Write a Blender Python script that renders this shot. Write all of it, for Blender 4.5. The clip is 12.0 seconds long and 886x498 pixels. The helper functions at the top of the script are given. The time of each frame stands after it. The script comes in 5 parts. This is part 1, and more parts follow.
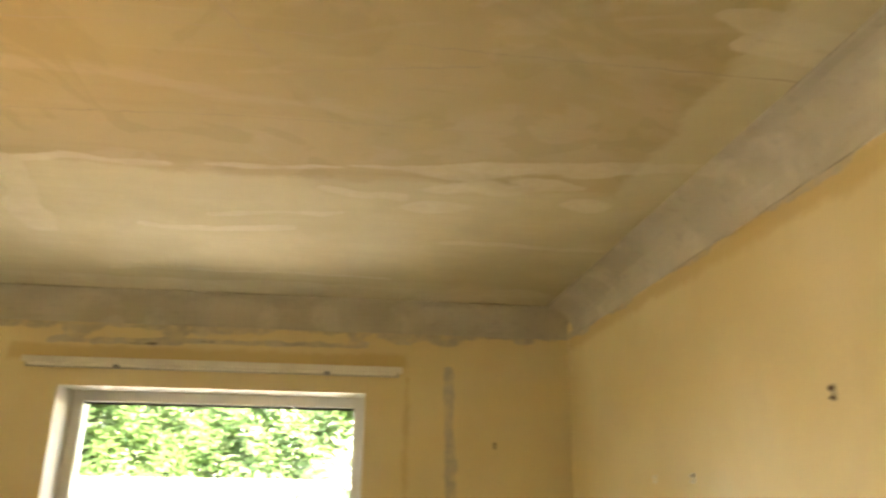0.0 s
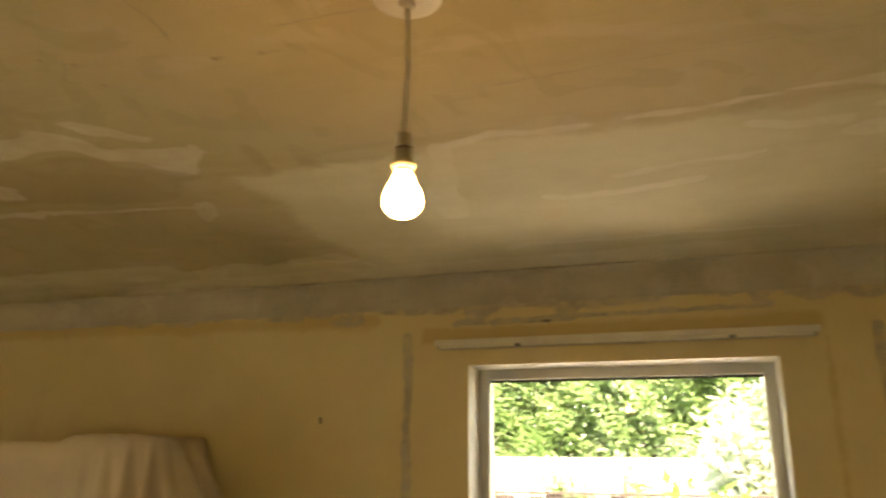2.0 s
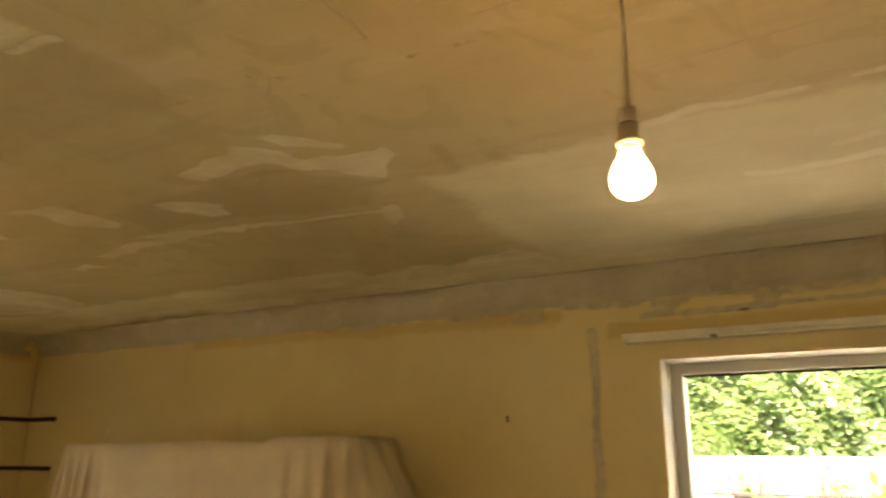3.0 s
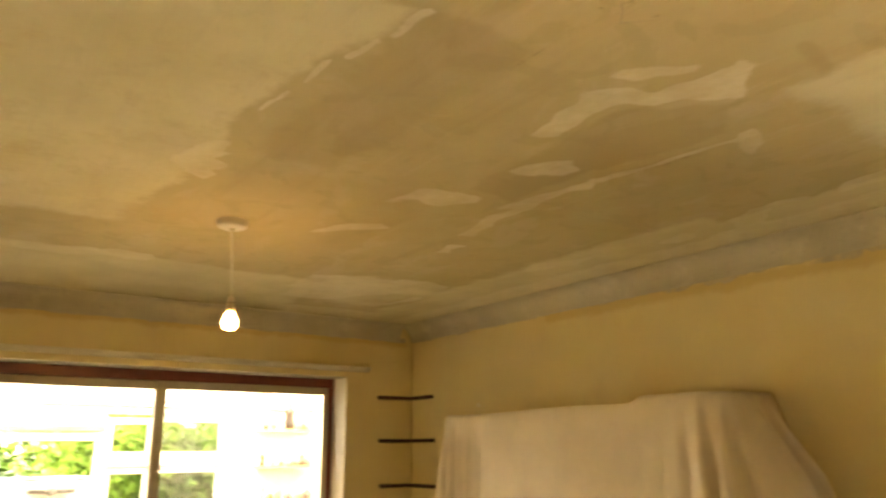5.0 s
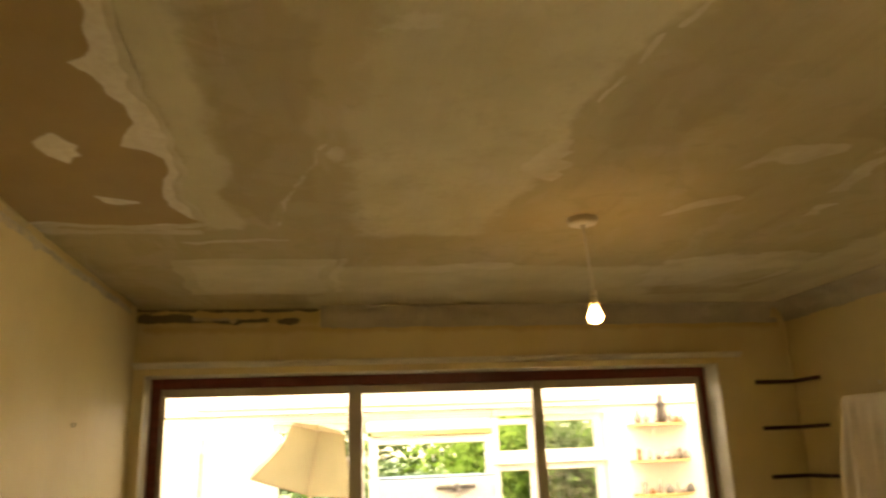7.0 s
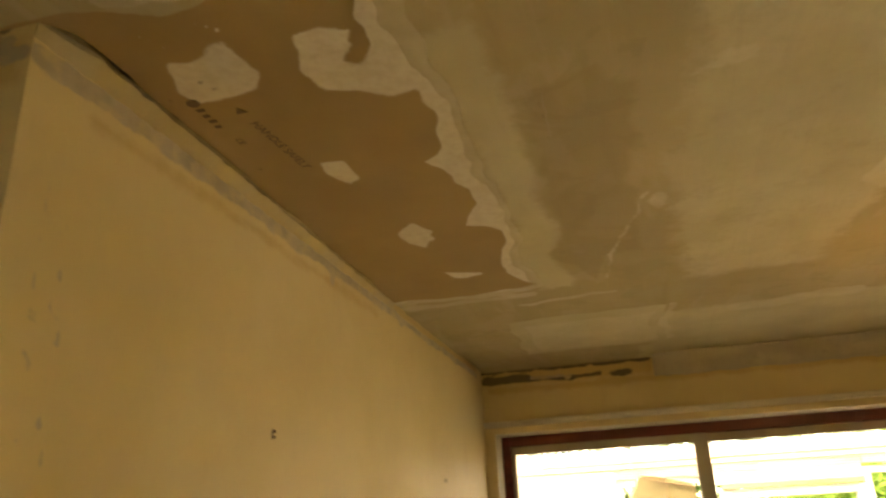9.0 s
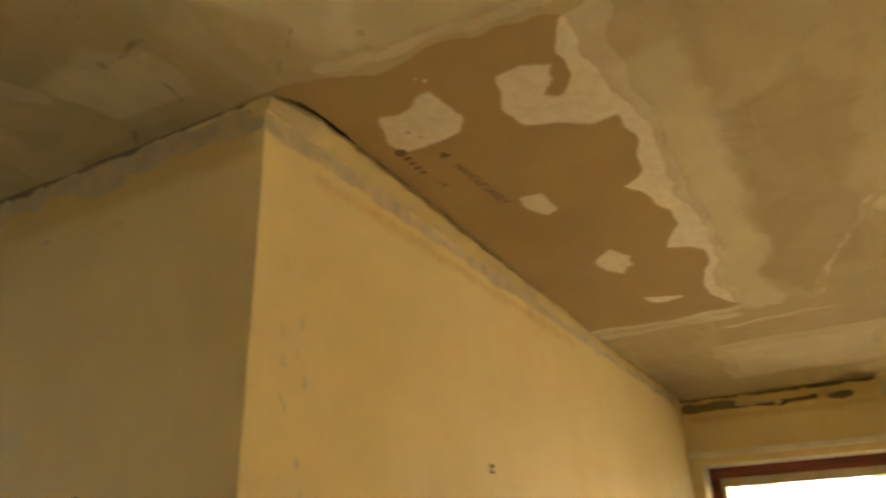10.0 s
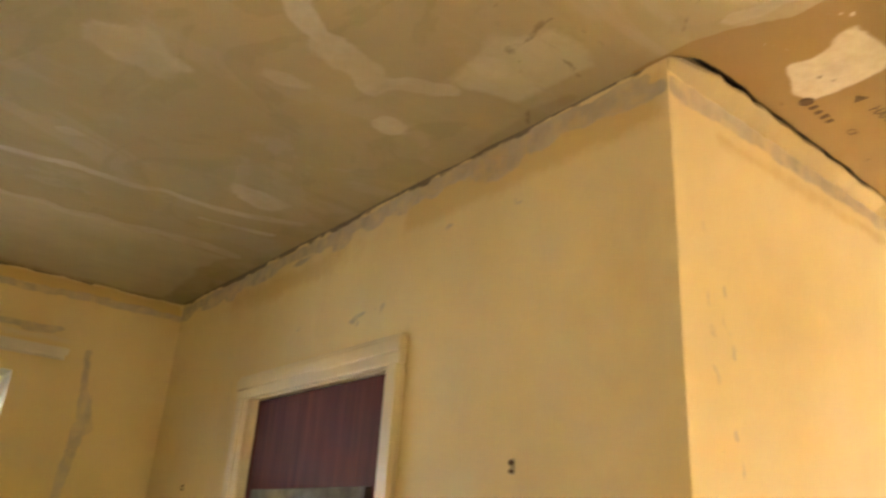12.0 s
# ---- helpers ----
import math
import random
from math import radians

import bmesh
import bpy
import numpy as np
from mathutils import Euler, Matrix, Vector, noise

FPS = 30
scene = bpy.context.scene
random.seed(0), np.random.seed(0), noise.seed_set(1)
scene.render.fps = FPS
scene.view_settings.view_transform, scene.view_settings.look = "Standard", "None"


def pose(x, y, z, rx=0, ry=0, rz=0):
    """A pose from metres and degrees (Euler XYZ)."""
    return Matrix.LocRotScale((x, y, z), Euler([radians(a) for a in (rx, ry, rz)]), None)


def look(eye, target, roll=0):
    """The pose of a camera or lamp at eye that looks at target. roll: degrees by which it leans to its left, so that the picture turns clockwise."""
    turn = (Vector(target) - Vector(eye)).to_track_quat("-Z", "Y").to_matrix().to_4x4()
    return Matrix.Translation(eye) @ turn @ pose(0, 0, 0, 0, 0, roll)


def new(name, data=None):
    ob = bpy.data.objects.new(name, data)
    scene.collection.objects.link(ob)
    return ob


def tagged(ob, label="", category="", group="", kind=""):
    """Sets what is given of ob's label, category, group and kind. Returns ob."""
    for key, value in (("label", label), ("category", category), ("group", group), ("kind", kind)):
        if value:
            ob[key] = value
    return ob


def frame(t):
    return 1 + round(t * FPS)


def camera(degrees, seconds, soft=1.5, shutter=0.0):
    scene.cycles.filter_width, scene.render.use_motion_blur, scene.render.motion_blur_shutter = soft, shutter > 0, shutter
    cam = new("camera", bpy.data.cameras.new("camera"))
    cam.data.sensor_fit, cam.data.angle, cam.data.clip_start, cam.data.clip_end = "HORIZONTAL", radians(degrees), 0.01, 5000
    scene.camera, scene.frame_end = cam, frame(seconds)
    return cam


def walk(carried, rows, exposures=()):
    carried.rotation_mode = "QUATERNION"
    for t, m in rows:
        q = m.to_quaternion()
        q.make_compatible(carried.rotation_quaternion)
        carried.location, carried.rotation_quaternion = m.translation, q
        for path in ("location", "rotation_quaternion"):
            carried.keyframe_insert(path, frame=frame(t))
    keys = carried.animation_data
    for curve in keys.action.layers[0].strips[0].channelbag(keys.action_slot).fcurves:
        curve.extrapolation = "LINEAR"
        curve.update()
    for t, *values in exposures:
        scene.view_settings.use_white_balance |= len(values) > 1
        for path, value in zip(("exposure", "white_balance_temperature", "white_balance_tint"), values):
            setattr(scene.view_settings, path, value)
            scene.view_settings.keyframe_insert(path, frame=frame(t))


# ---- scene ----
cam = camera(61.4, 12.0, soft=2.4, shutter=0.5)
PATH = [
    (0, (1.087, 0.418, 1.809), (1.308, 2.312, 2.413), 0.9),
    (0.5, (1.038, 0.447, 1.797), (1.036, 2.358, 2.385), 0.6),
    (1, (0.976, 0.476, 1.792), (0.847, 2.39, 2.357), 0.8),
    (1.5, (0.902, 0.488, 1.787), (0.539, 2.377, 2.336), 0.6),
    (2, (0.846, 0.487, 1.779), (0.259, 2.319, 2.329), 0.5),
    (2.5, (0.786, 0.484, 1.777), (0.004, 2.239, 2.33), 0.3),
    (3, (0.747, 0.495, 1.777), (-0.212, 2.164, 2.322), 0.5),
    (3.2, (0.732, 0.498, 1.774), (-0.299, 2.126, 2.31), 1.1),
    (4.8, (0.662, 0.43, 1.675), (-0.848, 1.635, 2.193), 0.3),
    (5, (0.652, 0.439, 1.671), (-0.922, 1.56, 2.189), -0.3),
    (5.5, (0.637, 0.453, 1.666), (-1.082, 1.331, 2.192), -0.3),
    (6, (0.63, 0.452, 1.654), (-1.173, 1.137, 2.185), -1.1),
    (6.5, (0.642, 0.431, 1.645), (-1.216, 0.945, 2.177), -1.6),
    (7, (0.645, 0.386, 1.642), (-1.258, 0.691, 2.176), -2.3),
    (7.5, (0.648, 0.345, 1.647), (-1.272, 0.391, 2.204), -3.0),
    (7.7, (0.653, 0.332, 1.656), (-1.264, 0.264, 2.223), -3.3),
    (9.3, (0.753, 0.298, 1.595), (-1.013, -0.275, 2.34), -2.7),
    (9.5, (0.757, 0.277, 1.597), (-0.972, -0.375, 2.36), -2.7),
    (10, (0.777, 0.233, 1.605), (-0.834, -0.637, 2.411), -2.0),
    (10.5, (0.8, 0.19, 1.603), (-0.686, -0.859, 2.435), -0.7),
    (11, (0.826, 0.156, 1.605), (-0.55, -1.049, 2.413), 1.8),
    (11.5, (0.854, 0.107, 1.598), (-0.397, -1.244, 2.38), 2.4),
    (12, (0.888, 0.06, 1.597), (-0.252, -1.409, 2.335), 3.9),
]
EXPOSURES = [(0.0, 4.88, 8000, 12), (0.5, 4.73, 8300, 11), (1.5, 4.12, 9500, 14), (2.5, 4.07, 9600, 16), (3.2, 4.37, 10000, 17), (5.0, 4.91, 10200, 14), (5.5, 4.81, 10450, 15), (7.0, 3.86, 10450, 16), (7.7, 3.71, 10350, 16), (9.5, 4.5, 10350, 17), (10.5, 5.02, 9650, 22), (11.2, 5.51, 9150, 26), (12.0, 6.06, 8750, 28)]
walk(cam, [(t, look(eye, target, roll)) for t, eye, target, roll in PATH], EXPOSURES)

# ---- the plan, in metres ----
NORTH, EAST, WEST, SOUTH = 2.955, 1.83, -3.22, -2.76
STUB_Y, STUB_X = -0.556, -0.048      # the cupboard block that makes the room an L
CEIL = 2.40

# ---- daylight ----
world = bpy.data.worlds.new("daylight")
scene.world = world
world.use_nodes = True
wn = world.node_tree
sky = wn.nodes.new("ShaderNodeTexSky")
sky.sky_type = "NISHITA"
sky.sun_disc = False
sky.sun_elevation, sky.sun_rotation = radians(50), radians(165)
wn.nodes["Background"].inputs["Strength"].default_value = 0.15
wn.links.new(sky.outputs[0], wn.nodes["Background"].inputs["Color"])
sun_data = bpy.data.lights.new("sun", "SUN")
sun_data.energy, sun_data.angle, sun_data.color = 4.0, radians(8), (1.0, 0.95, 0.87)
sun = new("sun", sun_data)
sun.matrix_world = look((1.0, -3.75, 4.63), (0, 0, 0))
BULB_POWER = 5.0


# ---- materials ----
def mat(name, rough=0.6, metal=0.0):
    m = bpy.data.materials.new(name)
    m.use_nodes = True
    b = m.node_tree.nodes["Principled BSDF"]
    b.inputs["Roughness"].default_value, b.inputs["Metallic"].default_value = rough, metal
    return m, m.node_tree, b


def node(tree, kind, **values):
    n = tree.nodes.new(kind)
    for k, v in values.items():
        n.inputs[k.replace("_", " ")].default_value = v
    return n


def coords(tree, scale=(1, 1, 1)):
    g = tree.nodes.new("ShaderNodeNewGeometry")
    v = tree.nodes.new("ShaderNodeVectorMath")
    v.operation = "MULTIPLY"
    v.inputs[1].default_value = scale
    tree.links.new(g.outputs["Position"], v.inputs[0])
    return v.outputs[0]


def grain(tree, scale, detail=4.0, stretch=(1, 1, 1), rough=0.55):
    n = node(tree, "ShaderNodeTexNoise", Scale=scale, Detail=detail, Roughness=rough)
    tree.links.new(coords(tree, stretch), n.inputs["Vector"])
    return n.outputs["Fac"]


def step(tree, value, low, high):
    n = tree.nodes.new("ShaderNodeMapRange")
    n.interpolation_type = "SMOOTHSTEP"
    n.inputs["From Min"].default_value, n.inputs["From Max"].default_value = low, high
    tree.links.new(value, n.inputs["Value"])
    return n.outputs[0]


def calc(tree, op, a, b):
    n = tree.nodes.new("ShaderNodeMath")
    n.operation = op
    for i, v in enumerate((a, b)):
        if isinstance(v, (int, float)):
            n.inputs[i].default_value = v
        else:
            tree.links.new(v, n.inputs[i])
    return n.outputs[0]


def blend(tree, fac, a, b):
    n = tree.nodes.new("ShaderNodeMix")
    n.data_type = "RGBA"
    for socket, v in ((n.inputs[0], fac), (n.inputs[6], a), (n.inputs[7], b)):
        if isinstance(v, tuple):
            socket.default_value = (*v, 1)
        elif isinstance(v, (int, float)):
            socket.default_value = v
        else:
            tree.links.new(v, socket)
    return n.outputs[2]


def bump(tree, shader, height, strength=0.2, distance=0.004):
    n = node(tree, "ShaderNodeBump", Strength=strength, Distance=distance)
    tree.links.new(height, n.inputs["Height"])
    tree.links.new(n.outputs[0], shader.inputs["Normal"])


def attr(tree, name):
    n = tree.nodes.new("ShaderNodeAttribute")
    n.attribute_name = name
    return n.outputs["Fac"]


def ragged(tree, name, amount, edge, noise_out):
    """A painted-on field with a torn, uneven edge."""
    shifted = calc(tree, "ADD", attr(tree, name), calc(tree, "MULTIPLY", calc(tree, "SUBTRACT", noise_out, 0.5), amount))
    return step(tree, shifted, 0.5 - edge, 0.5 + edge)


def simple(name, colour, rough=0.6, metal=0.0, vary=0.12, scale=14.0, relief=0.08, second=None):
    m, t, b = mat(name, rough, metal)
    big, fine = grain(t, scale * 0.25), grain(t, scale * 6)
    low = second or tuple(c * (1 - 2 * vary) for c in colour)
    c = blend(t, step(t, big, 0.3, 0.7), low, colour)
    c = blend(t, calc(t, "MULTIPLY", fine, vary * 2), c, tuple(x * 0.7 for x in colour))
    t.links.new(c, b.inputs["Base Color"])
    bump(t, b, fine, relief, 0.002)
    return m


def plaster_ceiling():
    m, t, b = mat("patched ceiling plaster", 0.85)
    n1 = grain(t, 9, 6, rough=0.62)
    n2 = grain(t, 38, 5, rough=0.65)
    edge_noise = calc(t, "ADD", calc(t, "MULTIPLY", n1, 0.65), calc(t, "MULTIPLY", n2, 0.35))
    cloud = grain(t, 1.3, 5, rough=0.6)
    cloud2 = grain(t, 3.4, 4)
    smear = grain(t, 2.2, 5, (0.55, 5.0, 1), 0.6)
    smear2 = grain(t, 5, 5, (0.35, 6.0, 1), 0.62)
    base = blend(t, step(t, cloud, 0.36, 0.64), (0.439, 0.349, 0.177), (0.506, 0.410, 0.229))
    base = blend(t, step(t, cloud2, 0.45, 0.72), base, (0.446, 0.375, 0.206))
    base = blend(t, calc(t, "MULTIPLY", step(t, smear, 0.54, 0.74), 0.32), base, (0.350, 0.256, 0.132))
    base = blend(t, calc(t, "MULTIPLY", step(t, smear2, 0.58, 0.74), 0.3), base, (0.551, 0.458, 0.297))
    trowel = node(t, "ShaderNodeTexNoise", Scale=2.6, Detail=5.0, Roughness=0.55, Distortion=1.6)
    t.links.new(coords(t, (0.7, 1.25, 1)), trowel.inputs["Vector"])
    feather = step(t, trowel.outputs["Fac"], 0.53, 0.60)
    base = blend(t, calc(t, "MULTIPLY", feather, 0.42), base, (0.528, 0.438, 0.280))
    trowel2 = node(t, "ShaderNodeTexNoise", Scale=3.6, Detail=4.0, Roughness=0.5, Distortion=2.2)
    t.links.new(coords(t, (1.2, 0.9, 1)), trowel2.inputs["Vector"])
    base = blend(t, calc(t, "MULTIPLY", step(t, trowel2.outputs["Fac"], 0.56, 0.62), 0.34), base, (0.372, 0.306, 0.155))
    stain = ragged(t, "stain", 0.5, 0.14, edge_noise)
    base = blend(t, calc(t, "MULTIPLY", stain, 0.40), base, (0.343, 0.250, 0.114))
    pale = ragged(t, "pale", 0.6, 0.12, edge_noise)
    pale_tone = blend(t, step(t, cloud2, 0.35, 0.65), (0.556, 0.493, 0.302), (0.640, 0.572, 0.369))
    pale_tone = blend(t, calc(t, "MULTIPLY", step(t, smear2, 0.5, 0.7), 0.3), pale_tone, (0.530, 0.440, 0.280))
    base = blend(t, calc(t, "MULTIPLY", pale, 0.88), base, pale_tone)
    board = ragged(t, "board", 0.25, 0.05, edge_noise)
    paper = blend(t, step(t, grain(t, 3, 5), 0.3, 0.7), (0.37, 0.245, 0.098), (0.42, 0.285, 0.116))
    base = blend(t, board, base, paper)
    fill = ragged(t, "fill", 0.8, 0.09, edge_noise)
    thin = blend(t, step(t, n2, 0.35, 0.7), (0.713, 0.648, 0.488), (0.659, 0.583, 0.413))
    thick = blend(t, step(t, n2, 0.35, 0.7), (0.76, 0.70, 0.55), (0.68, 0.60, 0.44))
    coverage = calc(t, "ADD", 0.26, calc(t, "MULTIPLY", step(t, grain(t, 7, 4), 0.3, 0.7), 0.42))
    base = blend(t, calc(t, "MULTIPLY", fill, coverage), base, thin)
    base = blend(t, calc(t, "MULTIPLY", calc(t, "MULTIPLY", board, fill), 0.85), base, thick)
    dark = ragged(t, "dark", 0.9, 0.1, n2)
    base = blend(t, calc(t, "MULTIPLY", dark, 0.5), base, (0.17, 0.11, 0.06))
    t.links.new(base, b.inputs["Base Color"])
    relief = calc(t, "ADD", calc(t, "MULTIPLY", fill, 0.6), calc(t, "MULTIPLY", smear2, 0.5))
    relief = calc(t, "SUBTRACT", relief, calc(t, "MULTIPLY", dark, 0.9))
    relief = calc(t, "ADD", relief, calc(t, "MULTIPLY", n2, 0.25))
    bump(t, b, relief, 0.45, 0.004)
    return m


def wall_paint():
    m, t, b = mat("cream wall paint", 0.62)
    n1 = grain(t, 10, 6, rough=0.62)
    n2 = grain(t, 42, 5, rough=0.65)
    edge_noise = calc(t, "ADD", calc(t, "MULTIPLY", n1, 0.6), calc(t, "MULTIPLY", n2, 0.4))
    cloud = grain(t, 1.6, 5)
    roller = grain(t, 130, 3)
    base = blend(t, step(t, cloud, 0.35, 0.66), (0.73, 0.59, 0.30), (0.79, 0.66, 0.37))
    base = blend(t, calc(t, "MULTIPLY", step(t, grain(t, 4, 6, (1, 1, 0.5)), 0.58, 0.75), 0.35), base, (0.66, 0.51, 0.27))
    old = ragged(t, "stain", 0.6, 0.15, edge_noise)
    base = blend(t, calc(t, "MULTIPLY", old, 0.6), base, (0.62, 0.43, 0.15))
    bare = ragged(t, "fill", 1.1, 0.1, edge_noise)
    grey = blend(t, step(t, n1, 0.35, 0.65), (0.42, 0.37, 0.28), (0.56, 0.49, 0.38))
    base = blend(t, calc(t, "MULTIPLY", bare, calc(t, "ADD", 0.35, calc(t, "MULTIPLY", step(t, grain(t, 24, 5), 0.3, 0.62), 0.5))), base, grey)
    chalk = ragged(t, "pale", 0.7, 0.1, edge_noise)
    base = blend(t, calc(t, "MULTIPLY", chalk, 0.7), base, (0.76, 0.68, 0.53))
    dark = ragged(t, "dark", 0.9, 0.1, edge_noise)
    base = blend(t, calc(t, "MULTIPLY", dark, 0.85), base, (0.11, 0.085, 0.06))
    t.links.new(base, b.inputs["Base Color"])
    relief = calc(t, "SUBTRACT", calc(t, "MULTIPLY", roller, 0.35), calc(t, "MULTIPLY", bare, 0.7))
    relief = calc(t, "SUBTRACT", relief, calc(t, "MULTIPLY", dark, 1.0))
    bump(t, b, calc(t, "ADD", relief, calc(t, "MULTIPLY", n1, 0.5)), 0.3, 0.003)
    return m


def glass_pane():
    m, t, b = mat("clear glass", 0.02)
    out = t.nodes["Material Output"]
    clear, shine, mix = t.nodes.new("ShaderNodeBsdfTransparent"), t.nodes.new("ShaderNodeBsdfGlossy"), t.nodes.new("ShaderNodeMixShader")
    fres = node(t, "ShaderNodeFresnel", IOR=1.45)
    shine.inputs["Roughness"].default_value = 0.02
    t.links.new(fres.outputs[0], mix.inputs[0])
    t.links.new(clear.outputs[0], mix.inputs[1])
    t.links.new(shine.outputs[0], mix.inputs[2])
    t.links.new(mix.outputs[0], out.inputs["Surface"])
    t.nodes.remove(b)
    return m


def glowing(name, colour, strength):
    m, t, b = mat(name, 0.4)
    b.inputs["Base Color"].default_value = (0.9, 0.88, 0.82, 1)
    b.inputs["Emission Color"].default_value = (*colour, 1)
    b.inputs["Emission Strength"].default_value = strength
    return m


def leafy(name, dark, light):
    m, t, b = mat(name, 0.8)
    b.inputs["Specular IOR Level"].default_value = 0.15
    g = t.nodes.new("ShaderNodeNewGeometry")
    c = blend(t, g.outputs["Random Per Island"], dark, light)
    tone = blend(t, step(t, grain(t, 1.1), 0.4, 0.65), c, tuple(x * 0.8 for x in dark))
    t.links.new(tone, b.inputs["Base Color"])
    through_leaf, mix = t.nodes.new("ShaderNodeBsdfTranslucent"), t.nodes.new("ShaderNodeMixShader")
    mix.inputs[0].default_value = 0.6
    t.links.new(tone, through_leaf.inputs["Color"])
    t.links.new(b.outputs[0], mix.inputs[1])
    t.links.new(through_leaf.outputs[0], mix.inputs[2])
    t.links.new(mix.outputs[0], t.nodes["Material Output"].inputs["Surface"])
    return m


def cloth_stuff(name, colour, sheer=0.0):
    m, t, b = mat(name, 0.9)
    weave = grain(t, 420, 2)
    c = blend(t, step(t, grain(t, 5, 4), 0.35, 0.7), tuple(x * 0.88 for x in colour), colour)
    t.links.new(c, b.inputs["Base Color"])
    b.inputs["Sheen Weight"].default_value = 0.15
    bump(t, b, weave, 0.15, 0.001)
    if sheer:
        lit, mix = t.nodes.new("ShaderNodeBsdfTranslucent"), t.nodes.new("ShaderNodeMixShader")
        mix.inputs[0].default_value = sheer
        t.links.new(c, lit.inputs["Color"])
        t.links.new(b.outputs[0], mix.inputs[1])
        t.links.new(lit.outputs[0], mix.inputs[2])
        t.links.new(mix.outputs[0], t.nodes["Material Output"].inputs["Surface"])
    return m


def wood(name, dark, light, rough=0.45, along=(1, 1, 0.08)):
    m, t, b = mat(name, rough)
    g = grain(t, 34, 6, along, 0.6)
    big = grain(t, 5, 3, along)
    c = blend(t, step(t, g, 0.32, 0.7), dark, light)
    c = blend(t, calc(t, "MULTIPLY", step(t, big, 0.4, 0.7), 0.4), c, tuple(x * 0.7 for x in dark))
    t.links.new(c, b.inputs["Base Color"])
    bump(t, b, g, 0.12, 0.001)
    return m


def roof_sheet():
    m, t, b = mat("milky roof sheet", 0.4)
    clear, milk, mix = t.nodes.new("ShaderNodeBsdfTransparent"), t.nodes.new("ShaderNodeBsdfTranslucent"), t.nodes.new("ShaderNodeMixShader")
    clear.inputs[0].default_value = (0.79, 0.79, 0.76, 1)
    milk.inputs[0].default_value = (0.81, 0.80, 0.77, 1)
    mix.inputs[0].default_value = 0.7
    t.links.new(clear.outputs[0], mix.inputs[1])
    t.links.new(milk.outputs[0], mix.inputs[2])
    t.links.new(mix.outputs[0], t.nodes["Material Output"].inputs["Surface"])
    t.nodes.remove(b)
    return m
ROOF_SHEET = roof_sheet()
CEILING = plaster_ceiling()
PAINT = wall_paint()
GLASS = glass_pane()
REVEAL = simple("off-white reveal paint", (0.80, 0.74, 0.60), 0.5, vary=0.06)
UPVC = simple("white plastic frame", (0.82, 0.80, 0.74), 0.35, vary=0.04, relief=0.02)
ALU = simple("pale sliding-door frame", (0.55, 0.50, 0.38), 0.4, vary=0.08, relief=0.03)
RED_WOOD = wood("red-brown stained hardwood", (0.15, 0.030, 0.022), (0.25, 0.055, 0.036), 0.35, (1, 0.08, 1))
DOOR_WOOD = wood("mahogany door veneer", (0.085, 0.014, 0.012), (0.15, 0.028, 0.022), 0.62)
DOOR_WOOD.node_tree.nodes["Principled BSDF"].inputs["Specular IOR Level"].default_value = 0.2
CREAM_TRIM = simple("cream gloss woodwork", (0.80, 0.69, 0.45), 0.35, vary=0.07, relief=0.05)
def cove_plaster():
    m, t, b = mat("bare grey coving plaster", 0.85)
    base = blend(t, step(t, grain(t, 4, 4), 0.35, 0.65), (0.484, 0.435, 0.327), (0.563, 0.509, 0.387))
    base = blend(t, calc(t, "MULTIPLY", step(t, grain(t, 5.5, 5), 0.54, 0.66), 0.42), base, (0.686, 0.626, 0.516))
    base = blend(t, calc(t, "MULTIPLY", step(t, grain(t, 40, 4), 0.55, 0.75), 0.35), base, (0.352, 0.304, 0.241))
    t.links.new(base, b.inputs["Base Color"])
    bump(t, b, grain(t, 30, 5), 0.3, 0.003)
    return m
COVE = cove_plaster()
OLD_YELLOW = simple("yellowed old plaster", (0.68, 0.53, 0.24), 0.8, vary=0.18, scale=22, relief=0.3, second=(0.52, 0.44, 0.27))
RAIL = simple("old white curtain rail paint", (0.88, 0.83, 0.71), 0.45, vary=0.08, scale=20)
PLASTIC = simple("cream lamp-holder plastic", (0.66, 0.59, 0.46), 0.3, vary=0.03, relief=0.0)
# darker copy of the holder plastic; colour tones down the bulb's glare
HOLDER = simple("dimmed lamp-holder skirt", (0.60, 0.52, 0.36), 0.5, vary=0.05, relief=0.0)
FLEX = simple("white flex", (0.74, 0.68, 0.52), 0.5, vary=0.05, relief=0.0)
BRASS = simple("lamp cap metal", (0.62, 0.55, 0.40), 0.3, 1.0, vary=0.05, relief=0.0)
DARK = simple("dark gap", (0.035, 0.026, 0.02), 0.9)
CRACK = simple("dirty crack", (0.47, 0.38, 0.24), 0.9)
RUST = simple("rusty steel", (0.16, 0.085, 0.045), 0.6, 0.6)
BATTEN = wood("dark stained batten", (0.045, 0.014, 0.012), (0.085, 0.030, 0.022), 0.5, (0.1, 0.1, 1))
SHEET = cloth_stuff("beige dust sheet", (0.72, 0.62, 0.47))
SHADE = cloth_stuff("cream fabric shade", (0.50, 0.44, 0.25), 0.25)
TRIM_BRAID = cloth_stuff("tan braid", (0.50, 0.36, 0.22))
BULB_GLASS = glowing("lit bulb", (1.0, 0.66, 0.30), BULB_POWER)
INK = simple("brown printing ink", (0.19, 0.125, 0.06), 0.8, relief=0.0)
FLOOR = simple("pale beige carpet", (0.52, 0.45, 0.34), 0.95, vary=0.2, scale=40, relief=0.3)
WHITE_WALL = simple("white sunroom paint", (0.78, 0.72, 0.63), 0.6, vary=0.04)
PINE = wood("pine shelf", (0.50, 0.31, 0.13), (0.66, 0.45, 0.22), 0.5, (1, 0.1, 1))
